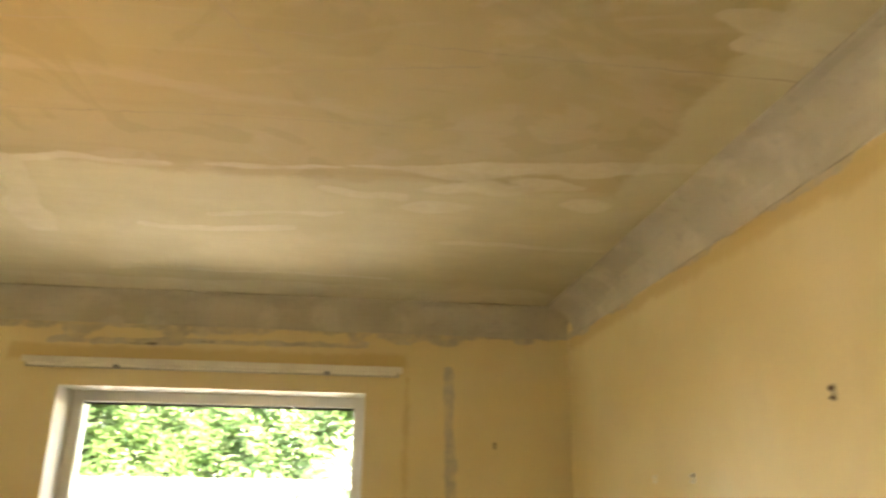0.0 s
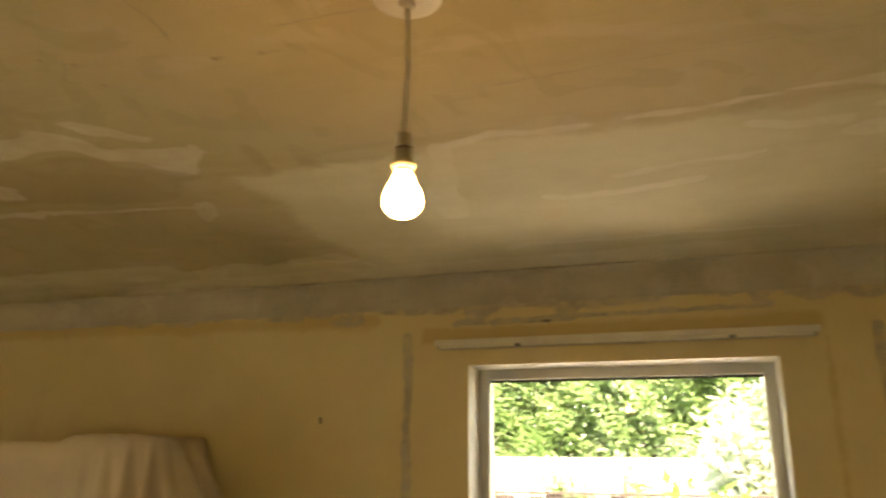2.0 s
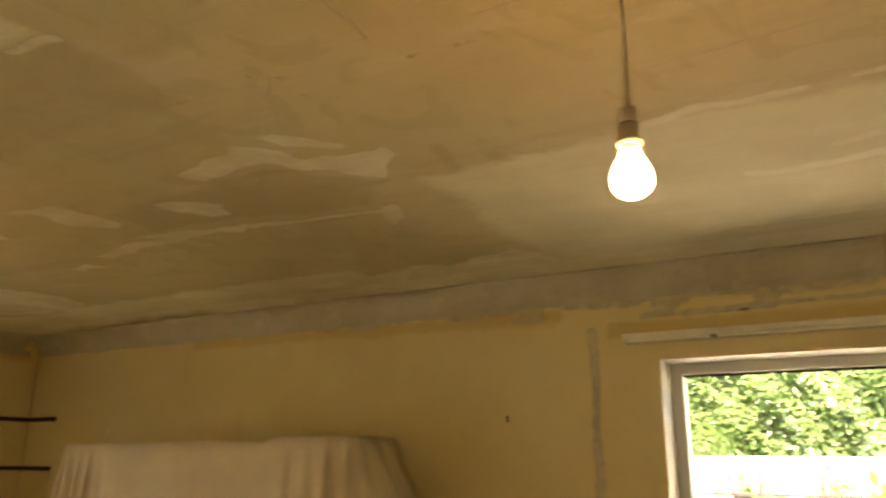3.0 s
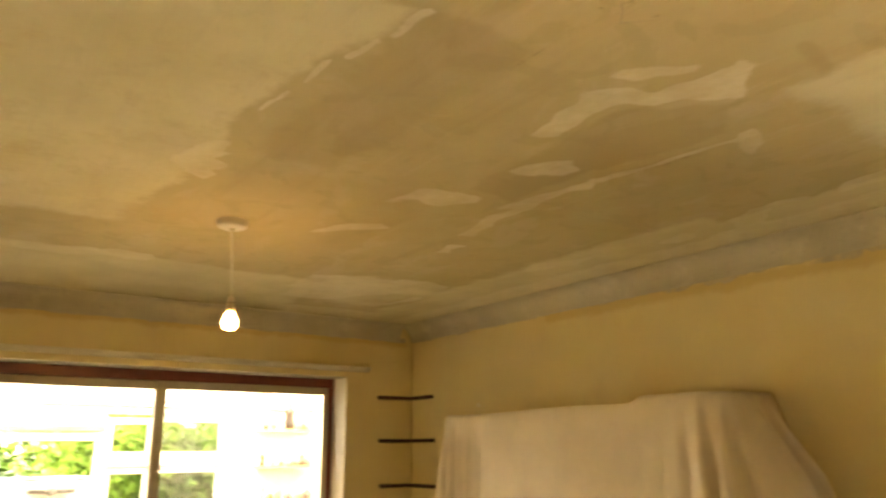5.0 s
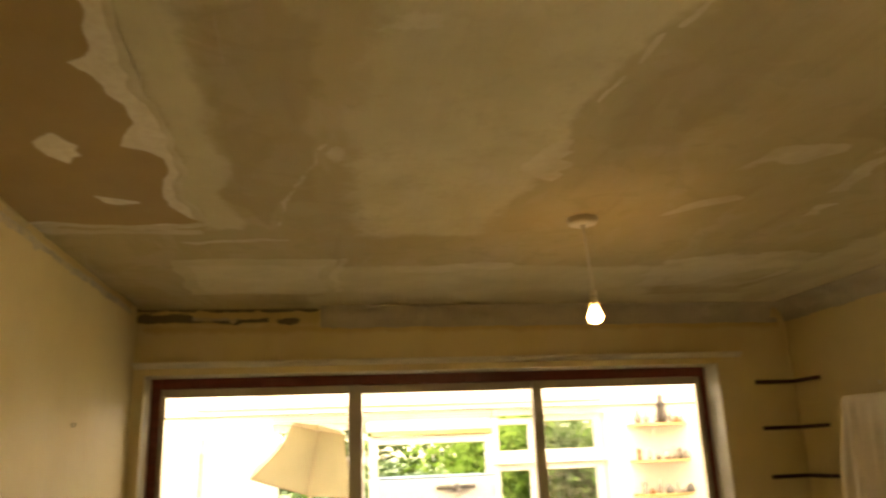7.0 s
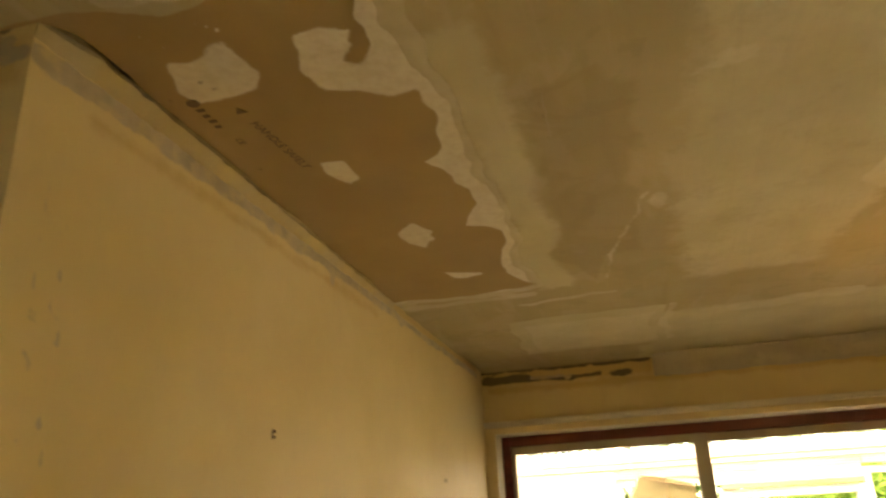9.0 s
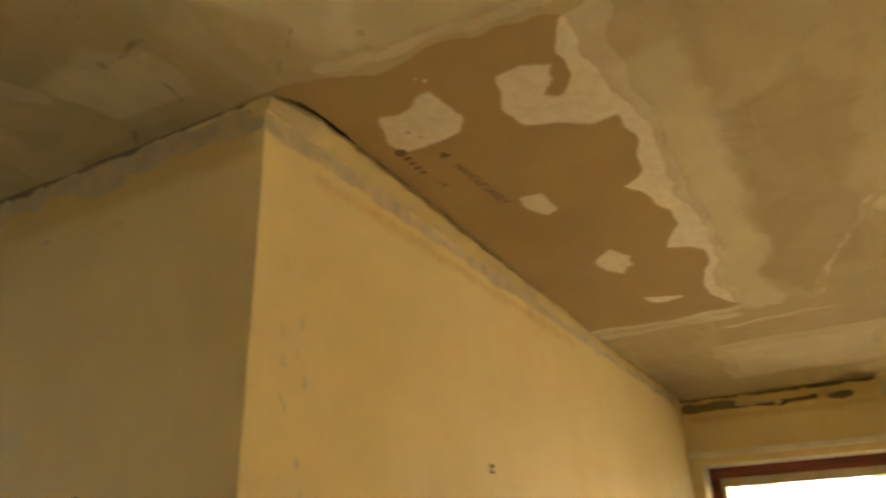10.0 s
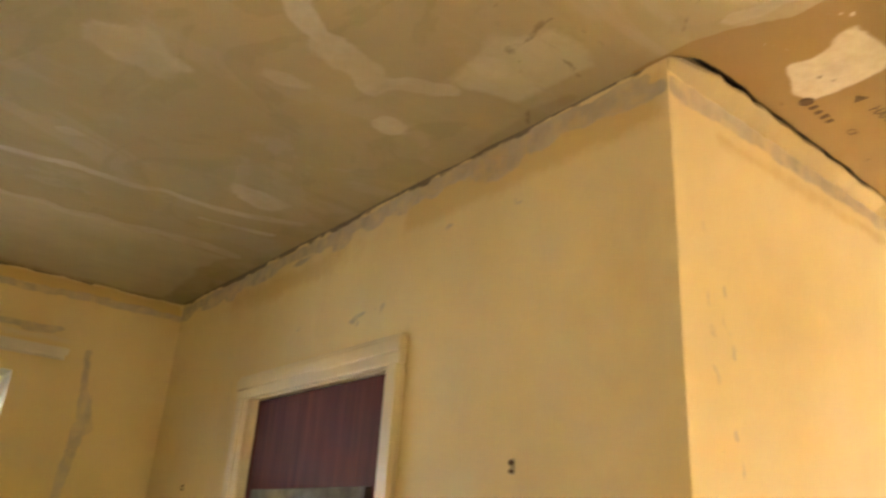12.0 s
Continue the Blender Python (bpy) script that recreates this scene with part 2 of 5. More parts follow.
APPLIANCE = simple("white enamel", (0.84, 0.84, 0.82), 0.25, vary=0.03, relief=0.0)
BLUE_TRIM = simple("blue-grey trim", (0.16, 0.25, 0.32), 0.4)
GREY_METAL = simple("grey handle metal", (0.30, 0.30, 0.29), 0.35, 0.7)
LAWN = simple("lawn", (0.10, 0.16, 0.045), 0.9, vary=0.3, scale=6, relief=0.5)
PAVING = simple("pale paving", (0.58, 0.55, 0.49), 0.9, vary=0.15, scale=4)
FENCE_WOOD = wood("weathered fence boards", (0.024, 0.014, 0.011), (0.036, 0.021, 0.017), 0.8)
RENDER_WALL = simple("pale garden wall render", (0.74, 0.71, 0.64), 0.9, vary=0.1, scale=3)
TERRACOTTA = simple("terracotta", (0.46, 0.22, 0.12), 0.8)
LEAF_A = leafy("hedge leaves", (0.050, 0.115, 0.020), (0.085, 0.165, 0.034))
# sunlight is put into these leaf colours, far paler than plain hedge green
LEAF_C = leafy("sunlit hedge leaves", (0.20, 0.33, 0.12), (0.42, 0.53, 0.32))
LEAF_B = leafy("shrub leaves", (0.08, 0.16, 0.025), (0.19, 0.29, 0.07))
BARK = simple("bark", (0.12, 0.085, 0.06), 0.9, relief=0.4)
TUNIC = [simple("glazed pottery white", (0.46, 0.42, 0.36), 0.3, vary=0.25, scale=60, second=(0.12, 0.10, 0.085)), simple("glazed pottery black", (0.06, 0.05, 0.045), 0.3),
         simple("glazed pottery amber", (0.22, 0.10, 0.04), 0.3), simple("glazed pottery grey", (0.20, 0.19, 0.175), 0.25, vary=0.3, scale=70, second=(0.05, 0.045, 0.04))]


# ---- building helpers ----
def mesh_of(name, bm):
    me = bpy.data.meshes.new(name)
    bm.normal_update()
    bm.to_mesh(me)
    bm.free()
    return me


def part(name, bm, material, parent=None, label="", smooth=False):
    me = mesh_of(name, bm)
    for m in material if isinstance(material, (list, tuple)) else [material]:
        me.materials.append(m)
    if smooth:
        me.polygons.foreach_set("use_smooth", [True] * len(me.polygons))
    ob = new(name, me)
    if parent is not None:
        ob.parent = parent
    return tagged(ob, label) if label else ob


def box(x0, y0, z0, x1, y1, z1, bevel=0.0, bm=None):
    own = bmesh.new()
    bmesh.ops.create_cube(own, size=1, matrix=Matrix.Translation(((x0 + x1) / 2, (y0 + y1) / 2, (z0 + z1) / 2)) @ Matrix.Diagonal((abs(x1 - x0), abs(y1 - y0), abs(z1 - z0), 1)))
    if bevel:
        bmesh.ops.bevel(own, geom=own.edges[:], offset=bevel, segments=2, affect="EDGES", profile=0.6)
    if bm is None:
        return own
    me = bpy.data.meshes.new("tmp")
    own.to_mesh(me)
    own.free()
    bm.from_mesh(me)
    bpy.data.meshes.remove(me)
    return bm


def lathe(profile, segments=24, matrix=None, bm=None):
    """A turned body from (radius, height) pairs, closed at both ends."""
    bm = bm or bmesh.new()
    rings = []
    for r, z in profile:
        rings.append([bm.verts.new((r * math.cos(2 * math.pi * k / segments), r * math.sin(2 * math.pi * k / segments), z)) for k in range(segments)])
    for a, b in zip(rings, rings[1:]):
        for k in range(segments):
            bm.faces.new((a[k], a[(k + 1) % segments], b[(k + 1) % segments], b[k]))
    bm.faces.new(rings[0][::-1])
    bm.faces.new(rings[-1])
    if matrix is not None:
        bmesh.ops.transform(bm, matrix=matrix, verts=[v for ring in rings for v in ring])
    return bm


def tube(points, radius, segments=10, bm=None):
    bm = bm or bmesh.new()
    rings = []
    for i, p in enumerate(points):
        a, b = Vector(points[max(i - 1, 0)]), Vector(points[min(i + 1, len(points) - 1)])
        q = (b - a).to_track_quat("Z", "Y")
        rings.append([bm.verts.new(Vector(p) + q @ Vector((radius * math.cos(2 * math.pi * k / segments), radius * math.sin(2 * math.pi * k / segments), 0))) for k in range(segments)])
    for a, b in zip(rings, rings[1:]):
        for k in range(segments):
            bm.faces.new((a[k], a[(k + 1) % segments], b[(k + 1) % segments], b[k]))
    bm.faces.new(rings[0][::-1])
    bm.faces.new(rings[-1])
    return bm


# ---- painted fields on gridded plaster surfaces: filler, bare patches, stains, cracks, some light and shade ----
def lattice(u, v, cells, seed):
    """Smooth random values, so many cells to the metre."""
    table = np.random.RandomState(seed).rand(64, 64)
    a, b = u * cells, v * cells
    i, j = np.floor(a).astype(int), np.floor(b).astype(int)
    s, t = a - i, b - j
    s, t = s * s * (3 - 2 * s), t * t * (3 - 2 * t)
    i0, i1, j0, j1 = i % 64, (i + 1) % 64, j % 64, (j + 1) % 64
    return (table[i0, j0] * (1 - s) + table[i1, j0] * s) * (1 - t) + (table[i0, j1] * (1 - s) + table[i1, j1] * s) * t


class Fields:
    def __init__(self, u, v, warp=False):
        u, v = np.meshgrid(u, v, indexing="ij")
        self.u = u + 0.008 * (lattice(u, v, 9, 1) - 0.5) + 0.007 * (lattice(u, v, 31, 2) - 0.5)
        self.v = v + 0.008 * (lattice(u, v, 9, 3) - 0.5) + 0.007 * (lattice(u, v, 31, 4) - 0.5)
        self.wear = 0.6 * lattice(u, v, 7, 5) + 0.4 * lattice(u, v, 22, 6)
        if warp:
            self.u = self.u + 0.05 * (lattice(u, v, 4, 7) - 0.5) + 0.03 * (lattice(u, v, 13, 8) - 0.5)
            self.v = self.v + 0.05 * (lattice(u, v, 4, 9) - 0.5) + 0.03 * (lattice(u, v, 13, 10) - 0.5)
        self.maps = {k: np.zeros(self.u.shape) for k in ("fill", "pale", "stain", "board", "dark")}

    def put(self, key, value, amount=1.0):
        self.maps[key] = np.maximum(self.maps[key], np.clip(value, 0, 1) * amount)

    def blob(self, key, cx, cy, rx, ry, turn=0, amount=1.0):
        c, s = math.cos(radians(turn)), math.sin(radians(turn))
        du, dv = self.u - cx, self.v - cy
        d = np.hypot((du * c + dv * s) / rx, (dv * c - du * s) / ry)
        self.put(key, 1 - 0.5 * d / (0.65 + 0.7 * self.wear), amount)

    def smudge(self, key, cx, cy, rx, ry, count, seed, amount=0.9):
        """A broken mark made of many small ragged dabs."""
        r = random.Random(seed)
        for _ in range(count):
            self.blob(key, cx + r.gauss(0, 0.55) * rx, cy + r.gauss(0, 0.5) * ry, rx * r.uniform(0.08, 0.35), ry * r.uniform(0.12, 0.45), r.uniform(-40, 40), amount * r.uniform(0.7, 1))

    def stroke(self, key, x0, y0, x1, y1, width, amount=1.0):
        dx, dy = x1 - x0, y1 - y0
        k = np.clip(((self.u - x0) * dx + (self.v - y0) * dy) / (dx * dx + dy * dy), 0, 1)
        d = np.hypot(self.u - x0 - k * dx, self.v - y0 - k * dy) / (width * (0.55 + 0.9 * self.wear))
        self.put(key, 1 - 0.5 * d, amount)

    def patch(self, key, corners, amount=1.0, soft=0.028, wobble=0.034):
        """A ragged patch with the given corners."""
        dist, inside = np.full(self.u.shape, 9.0), np.zeros(self.u.shape, bool)
        for (x0, y0), (x1, y1) in zip(corners, corners[1:] + corners[:1]):
            dx, dy = x1 - x0, y1 - y0
            k = np.clip(((self.u - x0) * dx + (self.v - y0) * dy) / (dx * dx + dy * dy), 0, 1)
            dist = np.minimum(dist, np.hypot(self.u - x0 - k * dx, self.v - y0 - k * dy))
            if abs(dy) > 1e-9:
                inside ^= ((self.v < y0) != (self.v < y1)) & (self.u < x0 + (self.v - y0) * dx / dy)
        signed = np.where(inside, dist, -dist) + wobble * (self.wear - 0.5)
        self.put(key, 0.5 + signed / (2 * soft), amount)

    def rect(self, key, x0, y0, x1, y1, soft=0.03, amount=1.0):
        d = np.maximum(np.maximum(x0 - self.u, self.u - x1), np.maximum(y0 - self.v, self.v - y1))
        self.put(key, 0.5 - d / (2 * soft), amount)


def lines(a, b, spacing, extra=()):
    n = max(int(round((b - a) / spacing)), 1)
    base = [x for x in np.linspace(a, b, n + 1) if all(abs(x - e) > spacing * 0.35 for e in extra)]
    return np.array(sorted(set([round(float(x), 5) for x in base] + [round(float(e), 5) for e in extra] + [round(a, 5), round(b, 5)])))


def grid_mesh(name, u, v, place, keep, fields, back_quads, materials):
    """A gridded front with painted fields, and plain quads (four places, material) that give it its thickness."""
    nu, nv = len(u), len(v)
    uu, vv = np.meshgrid(u, v, indexing="ij")
    verts = place(uu.ravel(), vv.ravel())
    index = np.arange(nu * nv).reshape(nu, nv)
    quads = np.stack([index[:-1, :-1], index[1:, :-1], index[1:, 1:], index[:-1, 1:]], -1).reshape(-1, 4)
    mid_u, mid_v = (u[:-1] + u[1:]) / 2, (v[:-1] + v[1:]) / 2
    mu, mv = np.meshgrid(mid_u, mid_v, indexing="ij")
    quads = quads[keep(mu, mv).ravel()]
    faces = quads.tolist()
    all_verts = verts.tolist()
    slots = [0] * len(faces)
    for places, slot in back_quads:
        n = len(all_verts)
        all_verts += [tuple(p) for p in places]
        faces.append([n, n + 1, n + 2, n + 3])
        slots.append(slot)
    me = bpy.data.meshes.new(name)
    me.from_pydata(all_verts, [], faces)
    for m in materials:
        me.materials.append(m)
    me.polygons.foreach_set("material_index", slots)
    for key, values in fields.maps.items():
        layer = me.attributes.new(key, "FLOAT", "POINT")
        flat = np.zeros(len(all_verts), dtype=np.float32)
        flat[: nu * nv] = values.ravel()
        layer.data.foreach_set("value", flat)
    me.update()
    return new(name, me)


def wall(name, axis, front, back, u0, u1, openings, paint, label, open_end=False, z0=0.0, z1=2.44, fine_from=1.3, joint=0.001):
    """A wall with thickness: axis 'x' or 'y' is its normal; openings (ua, ub, za, zb) go through it."""
    eu = [e for o in openings for e in o[:2]]
    ez = [e for o in openings for e in o[2:] if z0 < e < z1]
    u = lines(u0, u1, 0.0125, eu)
    v = np.concatenate([lines(z0, fine_from, 0.13, [e for e in ez if e < fine_from])[:-1], lines(fine_from, z1, 0.0125, [e for e in ez if e > fine_from])])
    f = Fields(u, v)
    paint(f)
    # the wall inside the ceiling joint is coloured dark, as shade would leave it
    f.rect("dark", u0 - 1, CEIL + joint, u1 + 1, z1 + 0.1, 0.004)
    def at(uu, zz, depth):
        return (depth, uu, zz) if axis == "x" else (uu, depth, zz)
    def place(uu, vv):
        d = np.full(len(uu), front)
        return np.stack([d, uu, vv] if axis == "x" else [uu, d, vv], -1)
    def inside(mu, mv):
        hit = np.zeros(mu.shape, bool)
        for a, b, c, d in openings:
            hit |= (mu > a) & (mu < b) & (mv > c) & (mv < d)
        return hit
    quads = []
    cu, cz = sorted({u0, u1, *eu}), sorted({z0, z1, *ez})
    for a, b in zip(cu, cu[1:]):
        for c, d in zip(cz, cz[1:]):
            if not inside(np.array([(a + b) / 2]), np.array([(c + d) / 2]))[0]:
                quads.append(((at(a, c, back), at(b, c, back), at(b, d, back), at(a, d, back)), 1))
    for a, b, c, d in openings:
        ring = [(a, c), (b, c), (b, d), (a, d)]
        for p, q in zip(ring, ring[1:] + ring[:1]):
            quads.append(((at(*p, front), at(*q, front), at(*q, back), at(*p, back)), 1))
    ring = [(u0, z0), (u1, z0), (u1, z1), (u0, z1)]
    for k, (p, q) in enumerate(zip(ring, ring[1:] + ring[:1])):
        if not (open_end and k == 1):
            quads.append(((at(*p, front), at(*q, front), at(*q, back), at(*p, back)), 1))
    ob = grid_mesh(name, u, v, place, lambda mu, mv: ~inside(mu, mv), f, quads, [PAINT, REVEAL])
    return tagged(ob, label, "wall", kind="structure")


# ---- walls ----
N_WIN = (0.15, 1.13, 1.0, 2.098)
W_WIN = (-0.50, 2.51, 0.05, 2.075)
S_WIN = (0.47, 1.45, 1.0, 2.047)
DOOR = (-2.00, -1.30, 0.0, 1.965)
rng = random.Random(7)


def paint_north(f):
    for k in range(26):
        x = -1.2 + 2.9 * k / 25 + rng.uniform(-0.04, 0.04)
        f.blob("fill", x, 2.305 + rng.uniform(-0.01, 0.006), rng.uniform(0.03, 0.10), rng.uniform(0.012, 0.026))
    f.stroke("fill", -3.2, 2.315, 1.8, 2.315, 0.014)
    f.blob("fill", 0.21, 2.287, 0.06, 0.022)
    f.blob("fill", 0.50, 2.285, 0.05, 0.026)
    f.blob("fill", 1.25, 2.287, 0.07, 0.022)
    f.blob("fill", 1.40, 2.285, 0.06, 0.02)
    f.blob("fill", -0.30, 2.27, 0.07, 0.02)
    f.stroke("fill", 0.10, 2.246, 1.13, 2.259, 0.008)
    f.stroke("fill", 0.24, 2.243, 0.52, 2.246, 0.009)
    f.stroke("dark", 0.30, 2.243, 0.62, 2.247, 0.005, 0.8)
    f.stroke("fill", 0.75, 2.252, 0.95, 2.255, 0.008)
    f.rect("stain", -0.02, 2.175, 1.27, 2.235, 0.03, 0.8)
    f.rect("pale", -0.03, 2.255, 1.2, 2.285, 0.03, 0.62)
    f.stroke("fill", 1.41, 2.18, 1.425, 1.70, 0.017)
    f.stroke("fill", 1.425, 1.70, 1.43, 1.30, 0.02)
    f.stroke("fill", -0.072, 2.20, -0.066, 1.30, 0.017)
    f.stroke("stain", 1.27, 2.15, 1.27, 1.4, 0.02, 0.6)
    f.stroke("stain", -2.0, 2.29, -0.2, 2.27, 0.04, 0.75)


def paint_east(f):
    f.stroke("stain", 2.9, 2.29, 0.2, 2.27, 0.035, 0.75)
    f.stroke("fill", 2.95, 2.312, -2.7, 2.312, 0.01)
    for y, w in ((2.75, 0.05), (2.4, 0.09), (1.9, 0.06), (1.5, 0.1)):
        f.blob("fill", y, 2.303, w, 0.014)
    f.blob("dark", 1.93, 2.246, 0.007, 0.007, 0, 0.8)


def paint_west(f):
    f.rect("stain", -0.56, 2.326, 0.34, 2.405, 0.02)
    # hollows left by the coving, their shade painted on the flat wall
    f.rect("dark", -0.55, 2.334, -0.29, 2.374, 0.008)
    f.rect("dark", -0.28, 2.336, -0.10, 2.346, 0.006)
    # shadow line under the ceiling's edge, put into the wall colour
    f.stroke("dark", -0.55, 2.396, 0.33, 2.396, 0.008)
    f.blob("dark", -0.50, 2.345, 0.05, 0.014)
    f.stroke("fill", -0.30, 2.350, -0.05, 2.345, 0.014)
    f.rect("dark", -0.07, 2.334, 0.09, 2.354, 0.006)
    f.stroke("dark", -0.30, 2.336, -0.07, 2.334, 0.005)
    f.blob("dark", 0.19, 2.340, 0.045, 0.015)
    f.stroke("fill", 0.36, 2.312, 2.9, 2.312, 0.012)
    f.stroke("stain", -0.5, 2.30, 2.9, 2.29, 0.03, 0.7)


def paint_stub(f):
    f.stroke("fill", -0.06, 2.352, -1.0, 2.362, 0.022)
    f.stroke("fill", -1.0, 2.362, -1.80, 2.372, 0.019)
    f.stroke("fill", -1.80, 2.366, -3.1, 2.372, 0.013)
    f.blob("fill", -1.22, 2.338, 0.015, 0.03)
    f.blob("fill", -1.86, 2.35, 0.03, 0.012)
    f.rect("stain", -3.1, 2.382, -0.04, 2.436, 0.006)
    f.stroke("stain", -0.2, 2.30, -1.6, 2.32, 0.03, 0.6)
    for k in range(34):
        z = 2.14 - 0.52 * k / 33
        if rng.random() < 0.8:
            f.blob("fill", -0.145 + rng.choice((-0.03, 0.02)) + rng.uniform(-0.012, 0.012), z, rng.uniform(0.004, 0.010), rng.uniform(0.008, 0.022), 0, rng.uniform(0.55, 0.85))
    f.smudge("fill", -0.172, 1.945, 0.020, 0.06, 12, 5, 0.8)
    f.smudge("fill", -0.165, 2.05, 0.014, 0.05, 8, 6, 0.8)
    f.blob("dark", -0.115, 1.905, 0.006, 0.006, 0, 0.7)
    f.blob("dark", -0.27, 1.86, 0.006, 0.006, 0, 0.55)


def paint_door_wall(f):
    f.stroke("fill", -2.75, 2.368, -0.6, 2.376, 0.018)
    for k in range(16):
        f.blob("fill", -2.7 + 2.1 * k / 15 + rng.uniform(-0.05, 0.05), 2.352 + rng.uniform(-0.012, 0.008), rng.uniform(0.03, 0.09), rng.uniform(0.010, 0.026))
    f.stroke("dark", -2.74, 2.397, -0.62, 2.397, 0.006, 0.9)
    f.rect("stain", -1.3, 2.28, -0.56, 2.39, 0.05, 0.9)
    f.stroke("fill", -0.75, 2.36, -0.57, 2.345, 0.02)
    f.blob("stain", -1.9, 2.3, 0.5, 0.06, 0, 0.75)
    f.smudge("fill", -1.50, 2.10, 0.07, 0.018, 12, 1)
    f.smudge("fill", -1.76, 2.125, 0.05, 0.010, 7, 2)
    f.smudge("fill", -1.36, 2.112, 0.035, 0.018, 8, 3)
    f.smudge("fill", -0.92, 2.246, 0.022, 0.018, 8, 4)
    f.blob("fill", -1.13, 2.25, 0.015, 0.008)
    f.blob("fill", -2.18, 1.9, 0.02, 0.25, 0, 0.5)


def paint_south(f):
    f.rect("stain", -0.04, 2.352, 1.8, 2.392, 0.012)
    f.stroke("fill", -0.04, 2.345, 1.8, 2.333, 0.013)
    f.stroke("dark", 0.30, 2.398, 1.8, 2.398, 0.006, 0.9)
    f.stroke("fill", 0.35, 2.213, 0.62, 2.203, 0.008)
    f.stroke("fill", 0.38, 2.200, 0.47, 2.196, 0.007)
    f.rect("pale", 0.28, 2.155, 1.5, 2.20, 0.02, 0.56)
    f.stroke("fill", 0.252, 2.15, 0.235, 2.00, 0.011)
    f.stroke("fill", 0.225, 1.985, 0.205, 1.90, 0.024)
    f.stroke("fill", 0.225, 1.90, 0.235, 1.76, 0.019)
    f.stroke("fill", 0.24, 1.76, 0.25, 1.4, 0.014)


def paint_plain(f):
    f.stroke("fill", f.u.min(), 2.36, f.u.max(), 2.36, 0.02)


wall("wall_north", "y", NORTH, NORTH + 0.30, WEST - 0.3, EAST + 0.3, [N_WIN], paint_north, "cream painted wall with grey bare plaster strips beside the window")
wall("wall_east", "x", EAST, EAST + 0.30, SOUTH, NORTH, [], paint_east, "cream painted wall below grey coving")
wall("wall_west", "x", WEST, WEST - 0.30, STUB_Y - 0.3, NORTH, [W_WIN], paint_west, "cream wall with torn-off coving above the sliding door")
wall("wall_stub_north", "y", STUB_Y, STUB_Y - 0.12, WEST, STUB_X, [], paint_stub, "cream wall with scraped grey plaster along its top", True, joint=0.036)
wall("wall_stub_east", "x", STUB_X, STUB_X - 0.12, SOUTH, STUB_Y, [DOOR], paint_door_wall, "ochre cream wall with scraped grey plaster over a door", True)
wall("wall_south", "y", SOUTH, SOUTH - 0.30, STUB_X - 0.12, EAST + 0.3, [S_WIN], paint_south, "cream wall with a long grey filled channel")

# ---- ceiling ----
cu = lines(WEST, EAST, 0.0125, [STUB_X])
cv = lines(SOUTH, NORTH, 0.0125, [STUB_Y])
f = Fields(cu, cv, True)
# broad zones
f.rect("pale", -0.10, 1.84, 1.80, 2.90, 0.10)
f.rect("pale", -1.95, 0.40, 0.05, 0.98, 0.10, 0.60)
f.rect("pale", -1.85, -0.03, -0.25, 0.12, 0.06, 0.75)
f.rect("pale", 0.05, -2.74, 1.80, -2.10, 0.06, 0.9)
f.rect("pale", -2.85, -0.24, -2.20, 0.40, 0.02, 0.8)
f.blob("pale", -2.42, 2.15, 0.26, 0.30, 20, 0.95)
# paler far west and north: partly skim, partly light put into the colour
f.rect("pale", -3.15, 0.35, -2.3, 2.0, 0.12, 0.85)
f.rect("pale", -3.1, 2.45, -0.75, 2.84, 0.08, 0.72)
f.rect("stain", -1.55, 0.12, -0.55, 0.36, 0.06, 0.95)
f.blob("stain", -0.55, 0.52, 0.12, 0.08, 0, 0.8)
f.rect("stain", -1.1, 1.02, -0.25, 1.35, 0.08, 0.65)
f.rect("stain", -1.0, 1.66, -0.28, 1.88, 0.04, 0.7)
# bands along the coved walls: some filler, mostly colour brightening the dim edges
f.rect("pale", -3.2, 2.60, 1.8, 2.95, 0.06, 1.0)
f.rect("fill", -3.2, 2.70, 1.75, 2.95, 0.05, 0.80)
f.rect("pale", 1.62, -0.5, 1.9, 2.9, 0.05, 0.9)
f.rect("pale", -3.25, 0.30, -2.9, 2.9, 0.08, 1.0)
# long ridge lines and filler strokes of the north side
f.stroke("fill", 0.30, 2.757, 0.62, 2.745, 0.040)
f.stroke("fill", 0.62, 2.745, 1.68, 2.705, 0.030)
f.rect("fill", 0.15, 2.74, 1.72, 2.865, 0.03, 0.95)
f.stroke("fill", -0.10, 2.80, -0.6, 2.82, 0.012)
f.stroke("fill", 1.40, 2.70, 1.66, 2.69, 0.032)
f.stroke("fill", 0.38, 2.60, 1.2, 2.58, 0.014, 0.85)
f.stroke("fill", 0.38, 1.85, 0.72, 1.80, 0.020, 0.72)
f.stroke("fill", 0.80, 1.79, 1.15, 1.772, 0.018, 0.66)
f.patch("fill", [(1.12, 1.76), (1.25, 1.735), (1.45, 1.70), (1.80, 1.655), (1.80, 1.70), (1.55, 1.74), (1.38, 1.78), (1.30, 1.84), (1.20, 1.81)], 0.85)
f.stroke("fill", 1.00, 1.90, 1.18, 1.93, 0.024)
f.blob("fill", 1.25, 1.979, 0.085, 0.030, -8)
f.blob("fill", 1.58, 1.907, 0.045, 0.048, 60)
f.blob("fill", 1.48, 1.803, 0.08, 0.022)
f.blob("fill", 1.34, 1.85, 0.14, 0.03, -15, 0.9)
f.stroke("fill", 1.30, 2.21, 1.72, 2.25, 0.017)
f.stroke("fill", 0.75, 2.10, 1.05, 2.05, 0.010)
f.stroke("fill", 0.55, 2.20, 0.9, 2.16, 0.012)
f.stroke("fill", 0.36, 1.98, 0.30, 2.26, 0.036)
